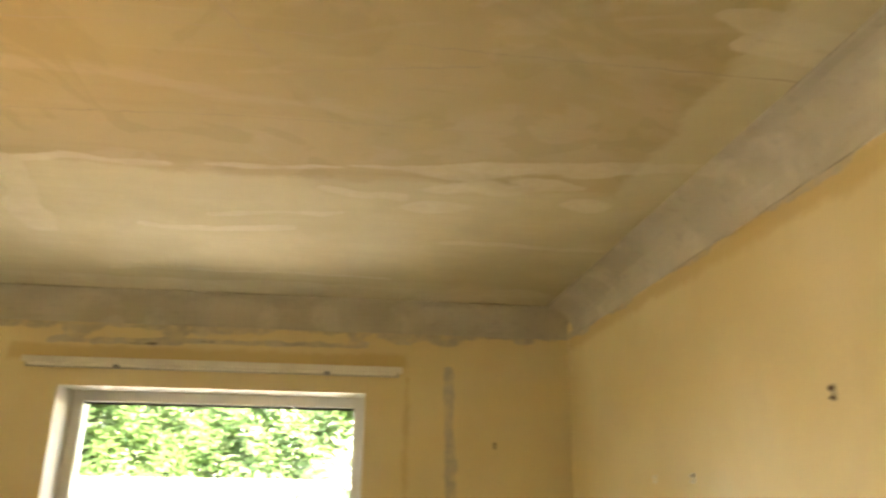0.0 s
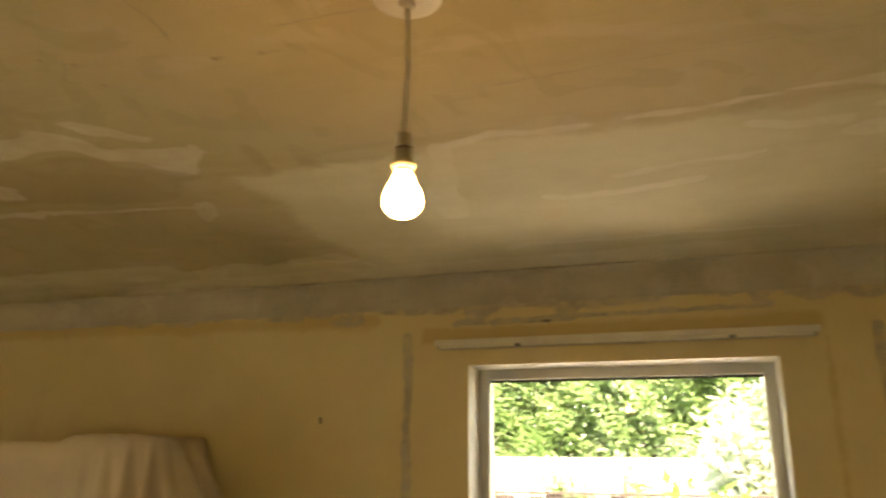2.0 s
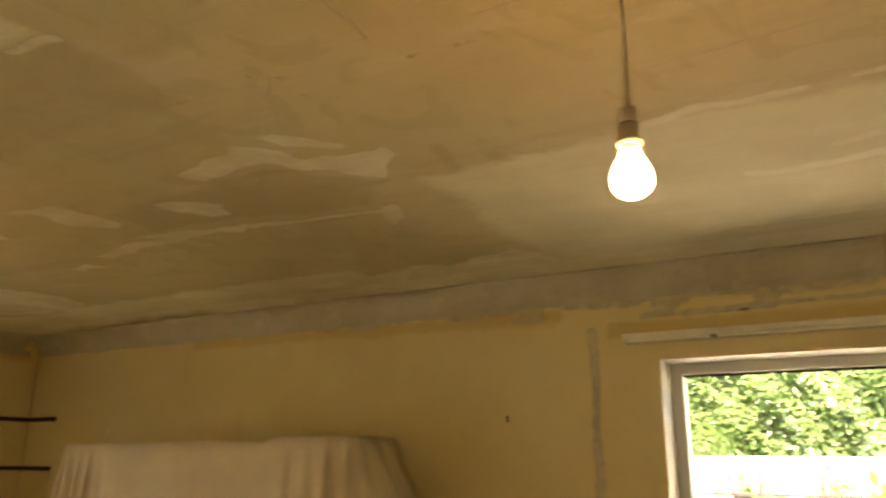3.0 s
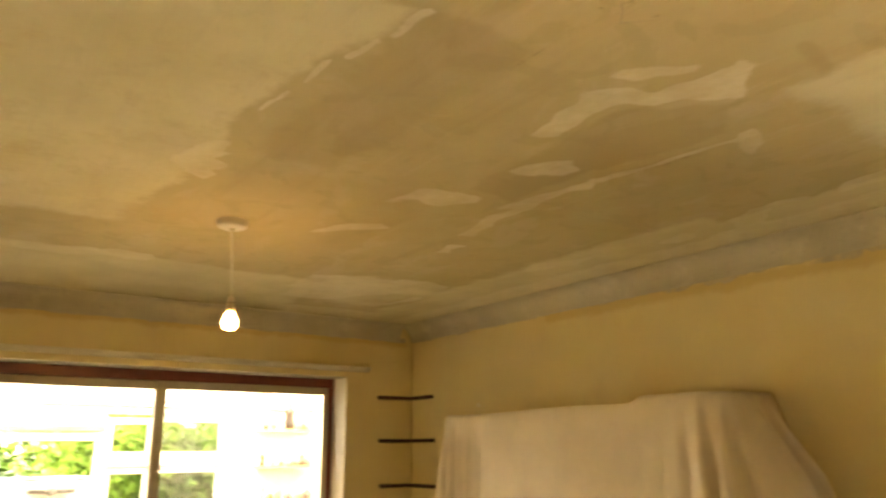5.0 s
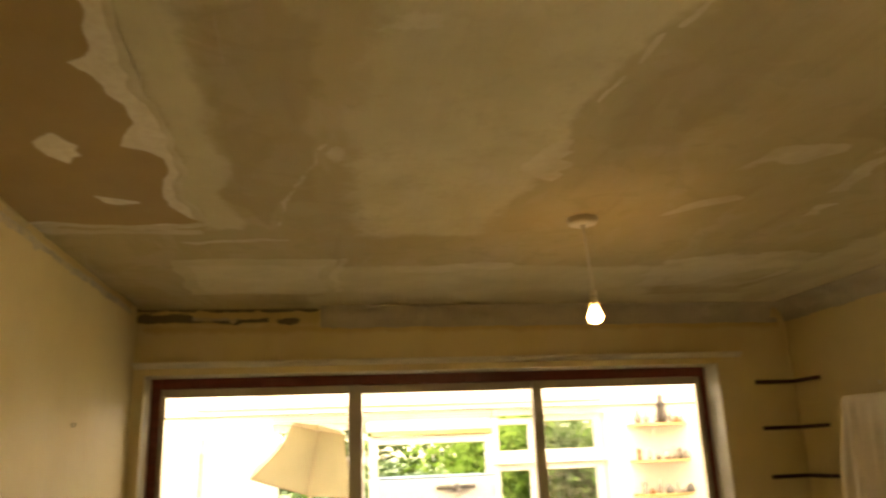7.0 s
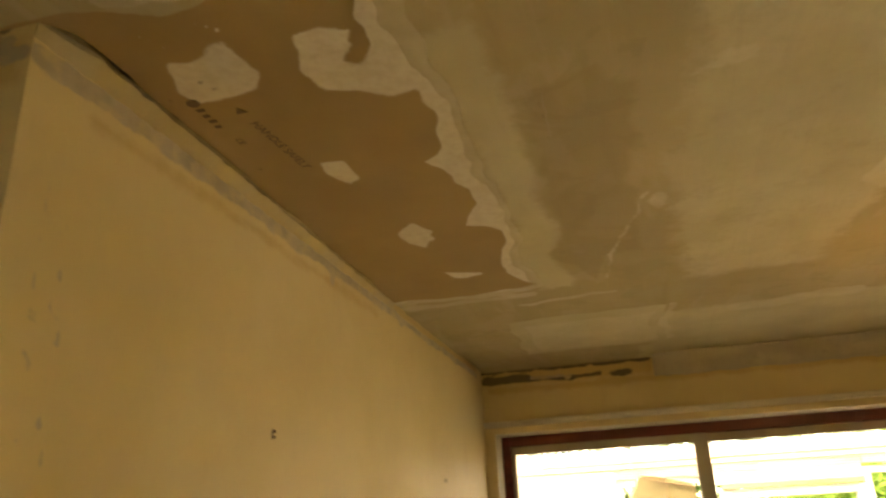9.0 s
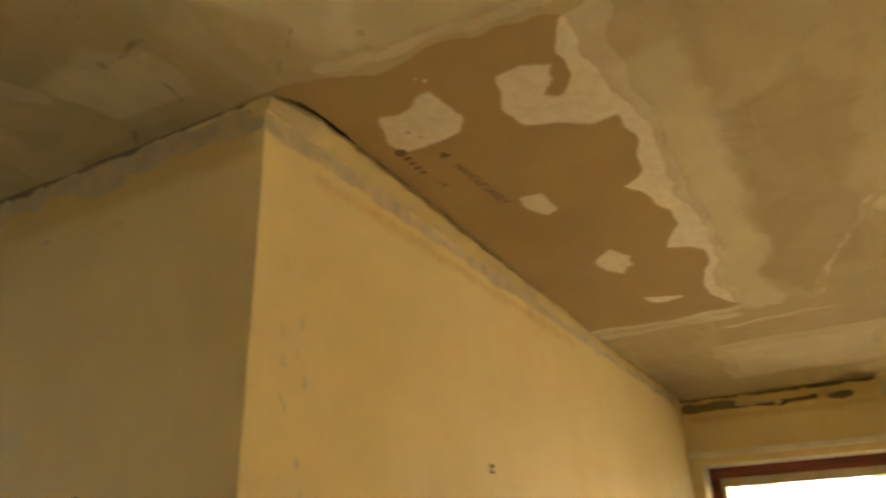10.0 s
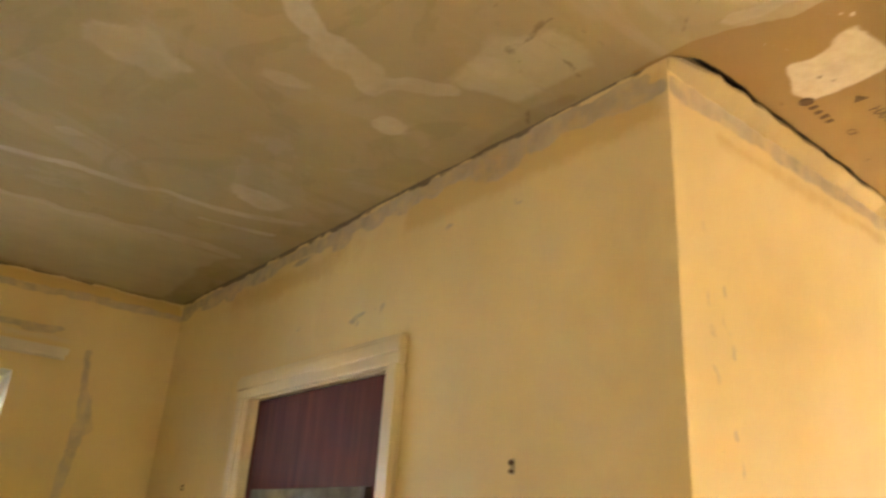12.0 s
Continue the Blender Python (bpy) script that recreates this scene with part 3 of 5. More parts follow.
f.stroke("fill", 0.40, 1.845, 0.37, 1.98, 0.024)
f.stroke("fill", 1.55, 1.20, 1.78, 1.225, 0.026)
f.stroke("fill", 1.60, 1.255, 1.78, 1.29, 0.024)
# patches of the middle
f.patch("fill", [(-0.60, 1.60), (-0.42, 1.54), (-0.34, 1.51), (-0.27, 1.57), (-0.25, 1.63), (-0.12, 1.66), (-0.09, 1.71), (-0.18, 1.80), (-0.27, 1.70), (-0.33, 1.62), (-0.45, 1.63), (-0.56, 1.67)])
f.patch("fill", [(-0.26, 1.51), (-0.20, 1.51), (-0.11, 1.60), (-0.15, 1.63), (-0.23, 1.57)])
f.patch("fill", [(-0.20, 1.70), (-0.07, 1.66), (-0.08, 1.72), (-0.17, 1.77)], 0.8)
f.patch("fill", [(-0.79, 1.68), (-0.71, 1.69), (-0.62, 1.78), (-0.68, 1.82), (-0.77, 1.79)])
f.patch("stain", [(-0.74, 1.72), (-0.69, 1.72), (-0.66, 1.78), (-0.73, 1.78)], 0.8)
f.patch("stain", [(-0.62, 1.68), (-0.34, 1.65), (-0.18, 1.82), (-0.30, 1.96), (-0.66, 1.90)], 0.8, 0.03)
f.stroke("fill", -0.29, 2.005, -0.72, 1.945, 0.008)
f.stroke("dark", -0.29, 2.018, -0.55, 1.985, 0.004, 0.62)
f.patch("fill", [(-0.30, 1.98), (-0.25, 1.98), (-0.28, 2.08), (-0.36, 2.16), (-0.33, 2.05)], 0.85)
f.patch("fill", [(-0.72, 1.94), (-0.88, 1.90), (-1.00, 1.86), (-1.06, 1.88), (-1.00, 1.93), (-1.18, 1.92), (-1.30, 1.95), (-1.40, 1.96), (-1.38, 2.03), (-1.22, 2.00), (-1.05, 1.97), (-0.85, 1.96)])
f.patch("fill", [(-1.64, 1.99), (-1.50, 1.98), (-1.48, 2.05), (-1.62, 2.06)], 0.85)
f.patch("fill", [(-1.24, 1.52), (-1.03, 1.57), (-1.00, 1.72), (-1.06, 1.78), (-1.14, 1.68)], 0.75)
f.patch("fill", [(-1.65, 1.48), (-1.52, 1.50), (-1.42, 1.66), (-1.46, 1.72), (-1.56, 1.62)], 0.85)
f.patch("fill", [(-0.74, 2.61), (-0.60, 2.56), (-0.43, 2.56), (-0.45, 2.60), (-0.60, 2.62), (-0.66, 2.74), (-0.58, 2.77), (-0.68, 2.80), (-0.76, 2.72)])
f.patch("fill", [(-0.38, 2.63), (-0.30, 2.55), (-0.16, 2.52), (-0.10, 2.60), (-0.20, 2.64)])
f.patch("fill", [(-0.13, 2.62), (-0.09, 2.62), (-0.07, 2.70), (-0.11, 2.72)], 0.9)
f.patch("fill", [(-1.72, 2.49), (-1.52, 2.50), (-1.30, 2.59), (-1.45, 2.63), (-1.66, 2.56)], 0.85)
f.patch("fill", [(-1.50, 2.76), (-1.42, 2.70), (-1.36, 2.70), (-1.38, 2.77)], 0.9)
f.patch("fill", [(-1.05, 2.60), (-0.90, 2.58), (-0.86, 2.64), (-1.00, 2.68)], 0.7)
f.patch("pale", [(-0.30, 1.09), (-0.51, 1.05), (-0.69, 1.02), (-0.83, 0.99), (-1.03, 1.0), (-1.6, 0.95), (-1.7, 0.5), (-0.7, 0.45), (-0.2, 0.7)], 0.60, 0.04)
for x0, y0, x1, y1 in ((-0.30, 1.08, -0.40, 1.06), (-0.43, 1.05, -0.53, 1.04), (-0.57, 1.03, -0.66, 1.02), (-0.72, 1.01, -0.82, 0.985)):
    f.stroke("fill", x0, y0, x1, y1, 0.011, 0.75)
f.patch("stain", [(-0.26, 1.12), (-0.50, 1.08), (-0.85, 1.03), (-1.05, 1.05), (-1.1, 1.3), (-0.8, 1.38), (-0.45, 1.30), (-0.25, 1.30)], 0.60, 0.05)
f.stroke("dark", -0.47, 1.314, -0.26, 1.318, 0.006, 0.56)
f.smudge("dark", -0.05, 1.335, 0.07, 0.02, 9, 31, 0.62)
f.smudge("dark", -0.075, 1.40, 0.03, 0.03, 6, 32, 0.62)
f.smudge("dark", 0.27, 1.385, 0.12, 0.025, 8, 33, 0.6)
f.blob("dark", 0.075, 1.94, 0.012, 0.022, 20, 0.6)
f.stroke("stain", 0.0, 1.71, -0.083, 2.065, 0.03, 0.8)
f.stroke("stain", 0.10, 1.80, 0.02, 2.20, 0.025, 0.7)
f.patch("fill", [(-2.74, 1.84), (-2.30, 1.76), (-2.20, 1.76), (-2.06, 2.32), (-2.07, 2.48), (-2.30, 2.46), (-2.40, 2.30), (-2.70, 2.10)], 0.62, 0.03)
f.stroke("fill", -2.47, 1.79, -2.13, 2.50, 0.016)
f.stroke("fill", -2.13, 2.50, -2.72, 2.39, 0.022)
f.stroke("fill", -2.36, 0.70, -2.33, 1.09, 0.060)
f.rect("fill", -2.82, -0.18, -2.30, 0.37, 0.02, 0.62)
f.stroke("fill", -2.83, -0.2, -2.22, 0.40, 0.012, 0.5)
f.stroke("fill", -2.20, 0.42, -2.80, 0.42, 0.015)
f.patch("fill", [(-1.09, 0.915), (-1.03, 0.985), (-1.10, 0.99), (-1.11, 1.02), (-1.17, 0.995), (-1.19, 1.025), (-1.25, 0.99), (-1.27, 1.02), (-1.33, 1.015), (-1.30, 0.95), (-1.18, 0.91)])
f.patch("stain", [(-0.53, 0.15), (-0.72, 0.14), (-1.5, 0.10), (-1.78, 0.20), (-1.40, 0.29), (-1.11, 0.36), (-0.86, 0.33), (-0.66, 0.34), (-0.48, 0.28)], 0.85, 0.03)
f.stroke("dark", -0.53, 0.157, -0.71, 0.162, 0.006, 0.55)
f.stroke("fill", -1.78, 0.24, -1.40, 0.30, 0.012, 0.62)
f.stroke("fill", -1.40, 0.30, -1.11, 0.38, 0.014, 0.66)
f.patch("fill", [(-0.86, 0.36), (-0.66, 0.37), (-0.60, 0.45), (-0.56, 0.62), (-0.48, 0.60), (-0.44, 0.50), (-0.52, 0.46), (-0.60, 0.40), (-0.72, 0.34)], 0.60, 0.03)
f.stroke("fill", -1.98, -0.1, -1.94, 0.23, 0.018, 0.8)
f.blob("fill", -1.16, 0.42, 0.06, 0.03, 0, 0.8)
# bare plasterboard strip beside the cupboard wall, with its filler
f.patch("board", [(-0.045, -0.62), (-0.055, -0.49), (-0.095, -0.35), (-0.092, -0.20), (-0.110, -0.03), (-1.778, -0.03), (-1.785, -0.62)], 1.0, 0.008)
f.stroke("fill", -0.055, -0.42, -0.085, -0.05, 0.012, 0.8)
f.patch("fill", [(-0.10, 0.03), (-0.115, -0.05), (-0.20, -0.075), (-0.25, -0.06), (-0.42, -0.045), (-0.58, -0.06), (-0.66, -0.075), (-0.71, -0.12), (-0.76, -0.085), (-0.82, -0.075), (-0.97, -0.078), (-1.06, -0.09), (-1.13, -0.13), (-1.18, -0.07), (-1.23, -0.05), (-1.36, -0.07), (-1.50, -0.06), (-1.62, -0.07), (-1.75, -0.04), (-1.80, 0.0), (-1.2, -0.005), (-0.6, -0.012)], 1.0, 0.014, 0.014)
f.patch("fill", [(-0.196, -0.440), (-0.185, -0.320), (-0.265, -0.292), (-0.318, -0.312), (-0.325, -0.455), (-0.272, -0.455)])
for x0, y0, x1, y1 in ((-0.10, -0.47, -0.17, -0.40), (-0.12, -0.35, -0.17, -0.29)):
    f.stroke("fill", x0, y0, x1, y1, 0.005, 0.62)
f.patch("fill", [(-0.185, -0.175), (-0.190, -0.130), (-0.215, -0.095), (-0.245, -0.10), (-0.270, -0.125), (-0.305, -0.118), (-0.330, -0.09), (-0.275, -0.06), (-0.30, -0.03), (-0.43, -0.03), (-0.425, -0.09), (-0.407, -0.135), (-0.370, -0.185), (-0.293, -0.208), (-0.24, -0.190)])
f.patch("fill", [(-0.640, -0.323), (-0.650, -0.262), (-0.735, -0.262), (-0.765, -0.318), (-0.70, -0.335)])
f.patch("fill", [(-1.105, -0.316), (-1.068, -0.255), (-1.130, -0.22), (-1.19, -0.212), (-1.20, -0.25), (-1.26, -0.259), (-1.21, -0.312)])
f.patch("fill", [(-1.50, -0.26), (-1.55, -0.25), (-1.57, -0.14), (-1.535, -0.15)])
f.stroke("fill", -1.80, -0.55, -1.80, -0.03, 0.022)
f.stroke("fill", -1.86, -0.53, -1.86, -0.05, 0.03, 0.8)
# screw heads and specks on the board
for x, y in ((-0.30, -0.52), (-0.40, -0.515), (-0.62, -0.51), (-0.92, -0.515), (-0.255, -0.395), (-0.28, -0.38)):
    f.blob("dark", x, y, 0.007, 0.007, 0, 0.9)
# the southern arm: new board with filled screw heads and taped joints
f.blob("fill", 0.63, -1.205, 0.085, 0.062, 35)
f.blob("fill", 0.42, -1.095, 0.055, 0.022, 10)
f.blob("fill", 0.185, -1.107, 0.034, 0.028, 20)
f.blob("fill", 0.19, -1.62, 0.062, 0.040, 20)
f.blob("fill", 0.66, -1.608, 0.030, 0.022)
f.blob("fill", 1.05, -1.35, 0.06, 0.045)
f.blob("dark", 0.63, -1.21, 0.008, 0.008, 0, 0.7)
f.stroke("fill", 1.5, -1.93, 0.04, -1.72, 0.016)
f.stroke("fill", 1.5, -2.16, 0.03, -2.067, 0.022)
f.stroke("fill", 0.25, -1.86, 0.05, -1.83, 0.012, 0.85)
f.stroke("fill", 0.56, -0.84, 0.40, -0.93, 0.024)
f.stroke("fill", 0.40, -0.93, 0.28, -1.01, 0.036)
f.stroke("fill", 0.28, -1.01, 0.16, -0.90, 0.020)
f.stroke("fill", 0.85, -0.80, 0.56, -0.84, 0.020)
f.blob("fill", 0.15, -0.78, 0.05, 0.03, 0, 0.8)
f.stroke("fill", -0.02, -0.36, 0.35, -0.15, 0.03, 0.7)
# worn brown scrapes beside the cupboard corner
for x0, y0, x1, y1, w, k in ((0.157, -0.667, 0.005, -0.674, 0.006, 0.62), (0.159, -0.732, 0.002, -0.759, 0.006, 0.6), (0.157, -0.735, 0.155, -0.60, 0.006, 0.62), (0.238, -0.704, 0.225, -0.645, 0.007, 0.64),
                             (0.10, -0.60, -0.02, -0.60, 0.005, 0.56), (0.02, -0.80, -0.03, -0.90, 0.006, 0.6), (0.30, -0.42, 0.22, -0.33, 0.006, 0.56), (-0.02, -0.48, 0.05, -0.40, 0.006, 0.58)):
    f.stroke("dark", x0, y0, x1, y1, w, k)
f.smudge("dark", -0.02, -0.31, 0.05, 0.05, 9, 41, 0.6)
f.patch("pale", [(0.20, -0.90), (0.03, -0.85), (0.0, -0.62), (0.14, -0.60), (0.20, -0.74)], 0.62, 0.03)
f.stroke("stain", -0.02, -0.75, -0.02, -1.02, 0.02, 0.85)
f.patch("pale", [(-0.06, -0.40), (-0.08, -0.02), (0.12, 0.04), (0.45, -0.30), (0.20, -0.52)], 0.66, 0.05)
# cracks: fine jagged grooves
grooves = []
crack_rng = random.Random(5)
def crack(points, width=0.0030, slot=2):
    fine = []
    for (x0, y0), (x1, y1) in zip(points, points[1:]):
        n = max(int(math.hypot(x1 - x0, y1 - y0) / 0.018), 2)
        fine += [(x0 + (x1 - x0) * k / n + crack_rng.uniform(-0.0025, 0.0025), y0 + (y1 - y0) * k / n + crack_rng.uniform(-0.0025, 0.0025)) for k in range(n)]
    fine.append(points[-1])
    wide = [width * 0.5 * crack_rng.uniform(0.25, 1.2) * (0.2 if k in (0, len(fine) - 1) else 1) for k in range(len(fine))]
    for k in range(len(fine) - 1):
        (xa, ya), (xb, yb) = fine[k], fine[k + 1]
        l = math.hypot(xb - xa, yb - ya) or 1
        nx, ny = -(yb - ya) / l, (xb - xa) / l
        z = CEIL - 0.0007
        grooves.append((((xa + nx * wide[k], ya + ny * wide[k], z), (xa - nx * wide[k], ya - ny * wide[k], z), (xb - nx * wide[k + 1], yb - ny * wide[k + 1], z), (xb + nx * wide[k + 1], yb + ny * wide[k + 1], z)), slot))
crack([(0.30, 1.335), (0.61, 1.338), (0.89, 1.322), (1.28, 1.338), (1.81, 1.348)])
crack([(0.86, 1.20), (0.89, 1.266), (0.94, 1.393)])
crack([(0.97, 1.428), (1.26, 1.373)])
crack([(0.48, 1.612), (0.89, 1.585), (1.44, 1.589)])
crack([(0.15, 1.10), (0.15, 1.207), (0.14, 1.312), (0.11, 1.315)])
crack([(-0.07, 1.326), (-0.12, 1.38), (-0.07, 1.431)])
crack([(-0.53, 0.19), (-0.72, 0.183)])
crack([(-0.75, 2.853), (0.6, 2.851), (1.73, 2.852)], 0.0035)
crack([(0.14, 1.19), (0.14, 1.304), (0.13, 1.34)], 0.004)


def ceiling_keep(mu, mv):
    return ~((mu < STUB_X) & (mv < STUB_Y))


def ceiling_place(x, y):
    """Flat, with ragged open joints along the cupboard walls, and a gap for the shadow line where the coving came off.
    """
    def ramp(a, lo, hi):
        return np.clip((a - lo) / (hi - lo), 0, 1)
    rag = lattice(x, y * 0, 14, 21) + 0.5 * lattice(x, y * 0, 45, 22)
    wide = 0.004 + 0.012 * rag
    gap = 0.7 * wide + 0.030 - 0.024 * ramp(-x, 0.5, 1.7) - 0.006 * ramp(-x, 1.75, 1.85) + 0.010 * ramp(-x, 2.72, 2.76)
    gap = gap * ramp(-x, 0.045, 0.09)
    gap = np.where(x < STUB_X + 1e-4, gap, 0)
    off = y - STUB_Y
    y = np.where((off >= -1e-4) & (off < 0.15), y + gap * (1 - np.clip(off, 0, 0.15) / 0.15), y)
    fine = (0.002 + 0.006 * lattice(y, x * 0, 11, 23)) * ramp(-y, 0.60, 0.7)
    offx = x - STUB_X
    x = np.where((offx >= -1e-4) & (offx < 0.1) & (y < STUB_Y), x + fine * (1 - np.clip(offx, 0, 0.1) / 0.1), x)
    west = 0.016 * ramp(-y, -0.35, -0.33)
    offw = x - WEST
    x = np.where(offw < 0.1, x + west * (1 - np.clip(offw, 0, 0.1) / 0.1), x)
    return np.stack([x, y, np.full(len(x), CEIL)], -1)


top = CEIL + 0.06
# the slab over the open joints is near black, giving them their shade
slab = []
for x0, y0, x1, y1 in ((WEST - 0.3, STUB_Y - 0.3, EAST + 0.3, NORTH + 0.3), (WEST - 0.3, SOUTH - 0.3, EAST + 0.3, STUB_Y - 0.3)):
    for z in (top, top + 0.1):
        slab.append((((x0, y0, z), (x1, y0, z), (x1, y1, z), (x0, y1, z)), 1))
ceiling = grid_mesh("ceiling", cu, cv, ceiling_place, ceiling_keep, f, slab + grooves, [CEILING, DARK, CRACK])
tagged(ceiling, "streaky beige plaster ceiling with white filler patches", "ceiling", kind="structure")

# a ridge of old coving plaster left along the cupboard wall
def plaster_ledge():
    bm, r = bmesh.new(), random.Random(17)
    rows = []
    for k in range(73):
        x = STUB_X - 1.72 * k / 72
        reach = (0.028 - 0.016 * min(max((k - 18) / 50, 0), 1) + r.uniform(-0.003, 0.003)) * (0.2 + 0.8 * min(k / 5, 1))
        low = 2.372 + 0.008 * k / 72 + r.uniform(-0.003, 0.003)
        rows.append([bm.verts.new((x, STUB_Y + d, z)) for d, z in ((0.0, low), (0.002, low), (reach, 2.397 + r.uniform(-0.002, 0.001)), (reach - 0.003, 2.409), (0.0, 2.409))])
    for p, q in zip(rows, rows[1:]):
        for j in range(5):
            bm.faces.new((p[j], q[j], q[(j + 1) % 5], p[(j + 1) % 5]))
    bm.faces.new(rows[0][::-1])
    bm.faces.new(rows[-1])
    bmesh.ops.recalc_face_normals(bm, faces=bm.faces[:])
    return tagged(part("trim_ledge", bm, OLD_YELLOW), "yellowed ridge of old coving plaster along the wall top", "trim", kind="structure")
plaster_ledge()

# printing on the bare board
def lettering(text, x, y, size, turn):
    cd = bpy.data.curves.new("lettering", "FONT")
    cd.body, cd.size, cd.extrude = text, size, 0.0003
    cd.align_x = "LEFT"
    tmp = bpy.data.objects.new("lettering", cd)
    scene.collection.objects.link(tmp)
    me = bpy.data.meshes.new_from_object(tmp.evaluated_get(bpy.context.evaluated_depsgraph_get()))
    bpy.data.objects.remove(tmp)
    me.materials.clear()
    me.materials.append(INK)
    ob = new("lettering", me)
    ob.matrix_world = pose(x, y, CEIL - 0.0015, 0, 180, 0) @ pose(0, 0, 0, 0, 0, turn)
    return tagged(ob, "brown printed lettering on bare plasterboard", "lettering", kind="structure")
lettering("HANDLE SAFELY", -0.440, -0.395, 0.030, 4)
lettering("CE", -0.487, -0.458, 0.022, 4)
logo = new("printed_mark")
logo.location = (-0.34, -0.46, CEIL)
tagged(logo, "dark printed disc and bars on plasterboard", "lettering", kind="structure")
part("disc", lathe([(0.013, -0.0016), (0.013, 0.001)], 20), INK, logo)
for k in range(4):
    part("bar", box(-0.031 - 0.022 * k, -0.008, -0.0016, -0.022 - 0.022 * k, 0.008 - 0.003 * (k % 2), 0.001), INK, logo)
part("triangle", lathe([(0.014, -0.0016), (0.014, 0.001)], 3, Matrix.Translation((-0.055, 0.07, 0))), INK, logo)

# floor and the closed rest
fl = part("floor", box(WEST - 0.3, SOUTH - 0.3, -0.12, EAST + 0.3, NORTH + 0.3, 0.0), FLOOR)
tagged(fl, "pale beige carpeted floor", "floor", kind="structure")
cb = part("wall_cupboard_back", box(WEST - 0.3, SOUTH, 0.0, WEST - 0.18, STUB_Y - 0.31, 2.44), WHITE_WALL)
tagged(cb, "plain wall behind the cupboard block", "wall", kind="structure")
cs = part("wall_cupboard_south", box(WEST - 0.18, SOUTH - 0.12, 0.0, STUB_X - 0.125, SOUTH - 0.005, 2.44), WHITE_WALL)
tagged(cs, "plain wall behind the cupboard block", "wall", kind="structure")

# unseen wall, added to keep direct sun out of the south window
nb = part("wall_sun_block", box(-2.5, SOUTH - 2.4, -0.2, 5.0, SOUTH - 2.2, 6.0), RENDER_WALL)
tagged(nb, "pale rendered wall outside the south window", "wall", kind="structure")

# ---- coving: a concave quarter section along three walls ----
def coving(name, start, end, inward, label):
    """inward: unit vector from the wall into the room."""
    a, b, n = Vector(start), Vector(end), Vector(inward)
    r = 0.092
    profile = [(0.0, -r - 0.004), (0.002, -r - 0.004)]
    for k in range(9):
        g = radians(90 * k / 8)
        profile.append((0.003 + (r - 0.003) * (1 - math.cos(g)), -(r - 0.005) * (1 - math.sin(g)) - 0.005))
    profile += [(r + 0.004, -0.003), (r + 0.004, -0.0005), (0.0, -0.0005)]
    bm = bmesh.new()
    count = max(int((b - a).length / 0.05), 1)
    rows, rr = [], random.Random(len(name) * 3)
    for i in range(count + 1):
        p = a.lerp(b, i / count)
        rows.append([bm.verts.new(p + n * (d + (rr.uniform(-0.0012, 0.0012) if 0 < j < len(profile) - 2 else 0)) + Vector((0, 0, CEIL + h))) for j, (d, h) in enumerate(profile)])
    for p, q in zip(rows, rows[1:]):
        for j in range(len(profile)):
            k = (j + 1) % len(profile)
            bm.faces.new((p[j], p[k], q[k], q[j]))
    bm.faces.new(rows[0])
    bm.faces.new(rows[-1][::-1])
    bmesh.ops.recalc_face_normals(bm, faces=bm.faces[:])
    ob = part(name, bm, COVE)
    return tagged(ob, label, "coving", kind="structure")
coving("coving_north", (WEST + 0.0, NORTH - 0.001, 0), (EAST, NORTH - 0.001, 0), (0, -1, 0), "scraped grey concave plaster coving")
coving("coving_east", (EAST - 0.001, NORTH - 0.09, 0), (EAST - 0.001, SOUTH + 0.3, 0), (-1, 0, 0), "scraped grey concave plaster coving with white filler")
coving("coving_west", (WEST + 0.001, 0.35, 0), (WEST + 0.001, NORTH - 0.09, 0), (1, 0, 0), "grey plaster coving broken off at one end")

# ---- window and door fittings ----
def framed_window(name, label, axis, depth, u0, u1, z0, z1, bar, mullions, thick=0.06):
    w = new(name)
    w.location = (depth, (u0 + u1) / 2, z0) if axis == "x" else ((u0 + u1) / 2, depth, z0)
    tagged(w, label, "window", kind="structure")
    cu_, cz = (u0 + u1) / 2, z0
    def piece(nm, a, b, c, d, t0, t1, m, bevel=0.004):
        if axis == "x":
            return part(nm, box(t0, a - cu_, c - cz, t1, b - cu_, d - cz, bevel), m, w)
        return part(nm, box(a - cu_, t0, c - cz, b - cu_, t1, d - cz, bevel), m, w)
    h = thick / 2
    piece("window_frame", u0, u0 + bar, z0, z1, -h, h, UPVC)
    piece("window_frame", u1 - bar, u1, z0, z1, -h, h, UPVC)
    piece("window_frame", u0 + bar, u1 - bar, z1 - bar, z1, -h, h, UPVC)
    piece("window_frame", u0 + bar, u1 - bar, z0, z0 + bar, -h, h, UPVC)
    for a, b in mullions:
        piece("mullion", a, b, z0 + bar, z1 - bar, -h, h, UPVC)
    edges = [u0 + bar] + [e for m in mullions for e in m] + [u1 - bar]
    for a, b in zip(edges[::2], edges[1::2]):
        g = piece("pane", a - 0.004, b + 0.004, z0 + bar - 0.004, z1 - bar + 0.004, -0.003, 0.003, GLASS, 0)
        g.visible_shadow = False
        for c0, c1, d0, d1 in ((a, b, z1 - bar - 0.008, z1 - bar),):
            piece("gasket", c0, c1, d0, d1, -0.012 if depth > 0 else 0.004, -0.004 if depth > 0 else 0.012, DARK, 0)
    return w
framed_window("window_1", "white plastic garden window with one clear pane", "y", NORTH + 0.175, N_WIN[0], N_WIN[1], N_WIN[2], N_WIN[3], 0.036, [])
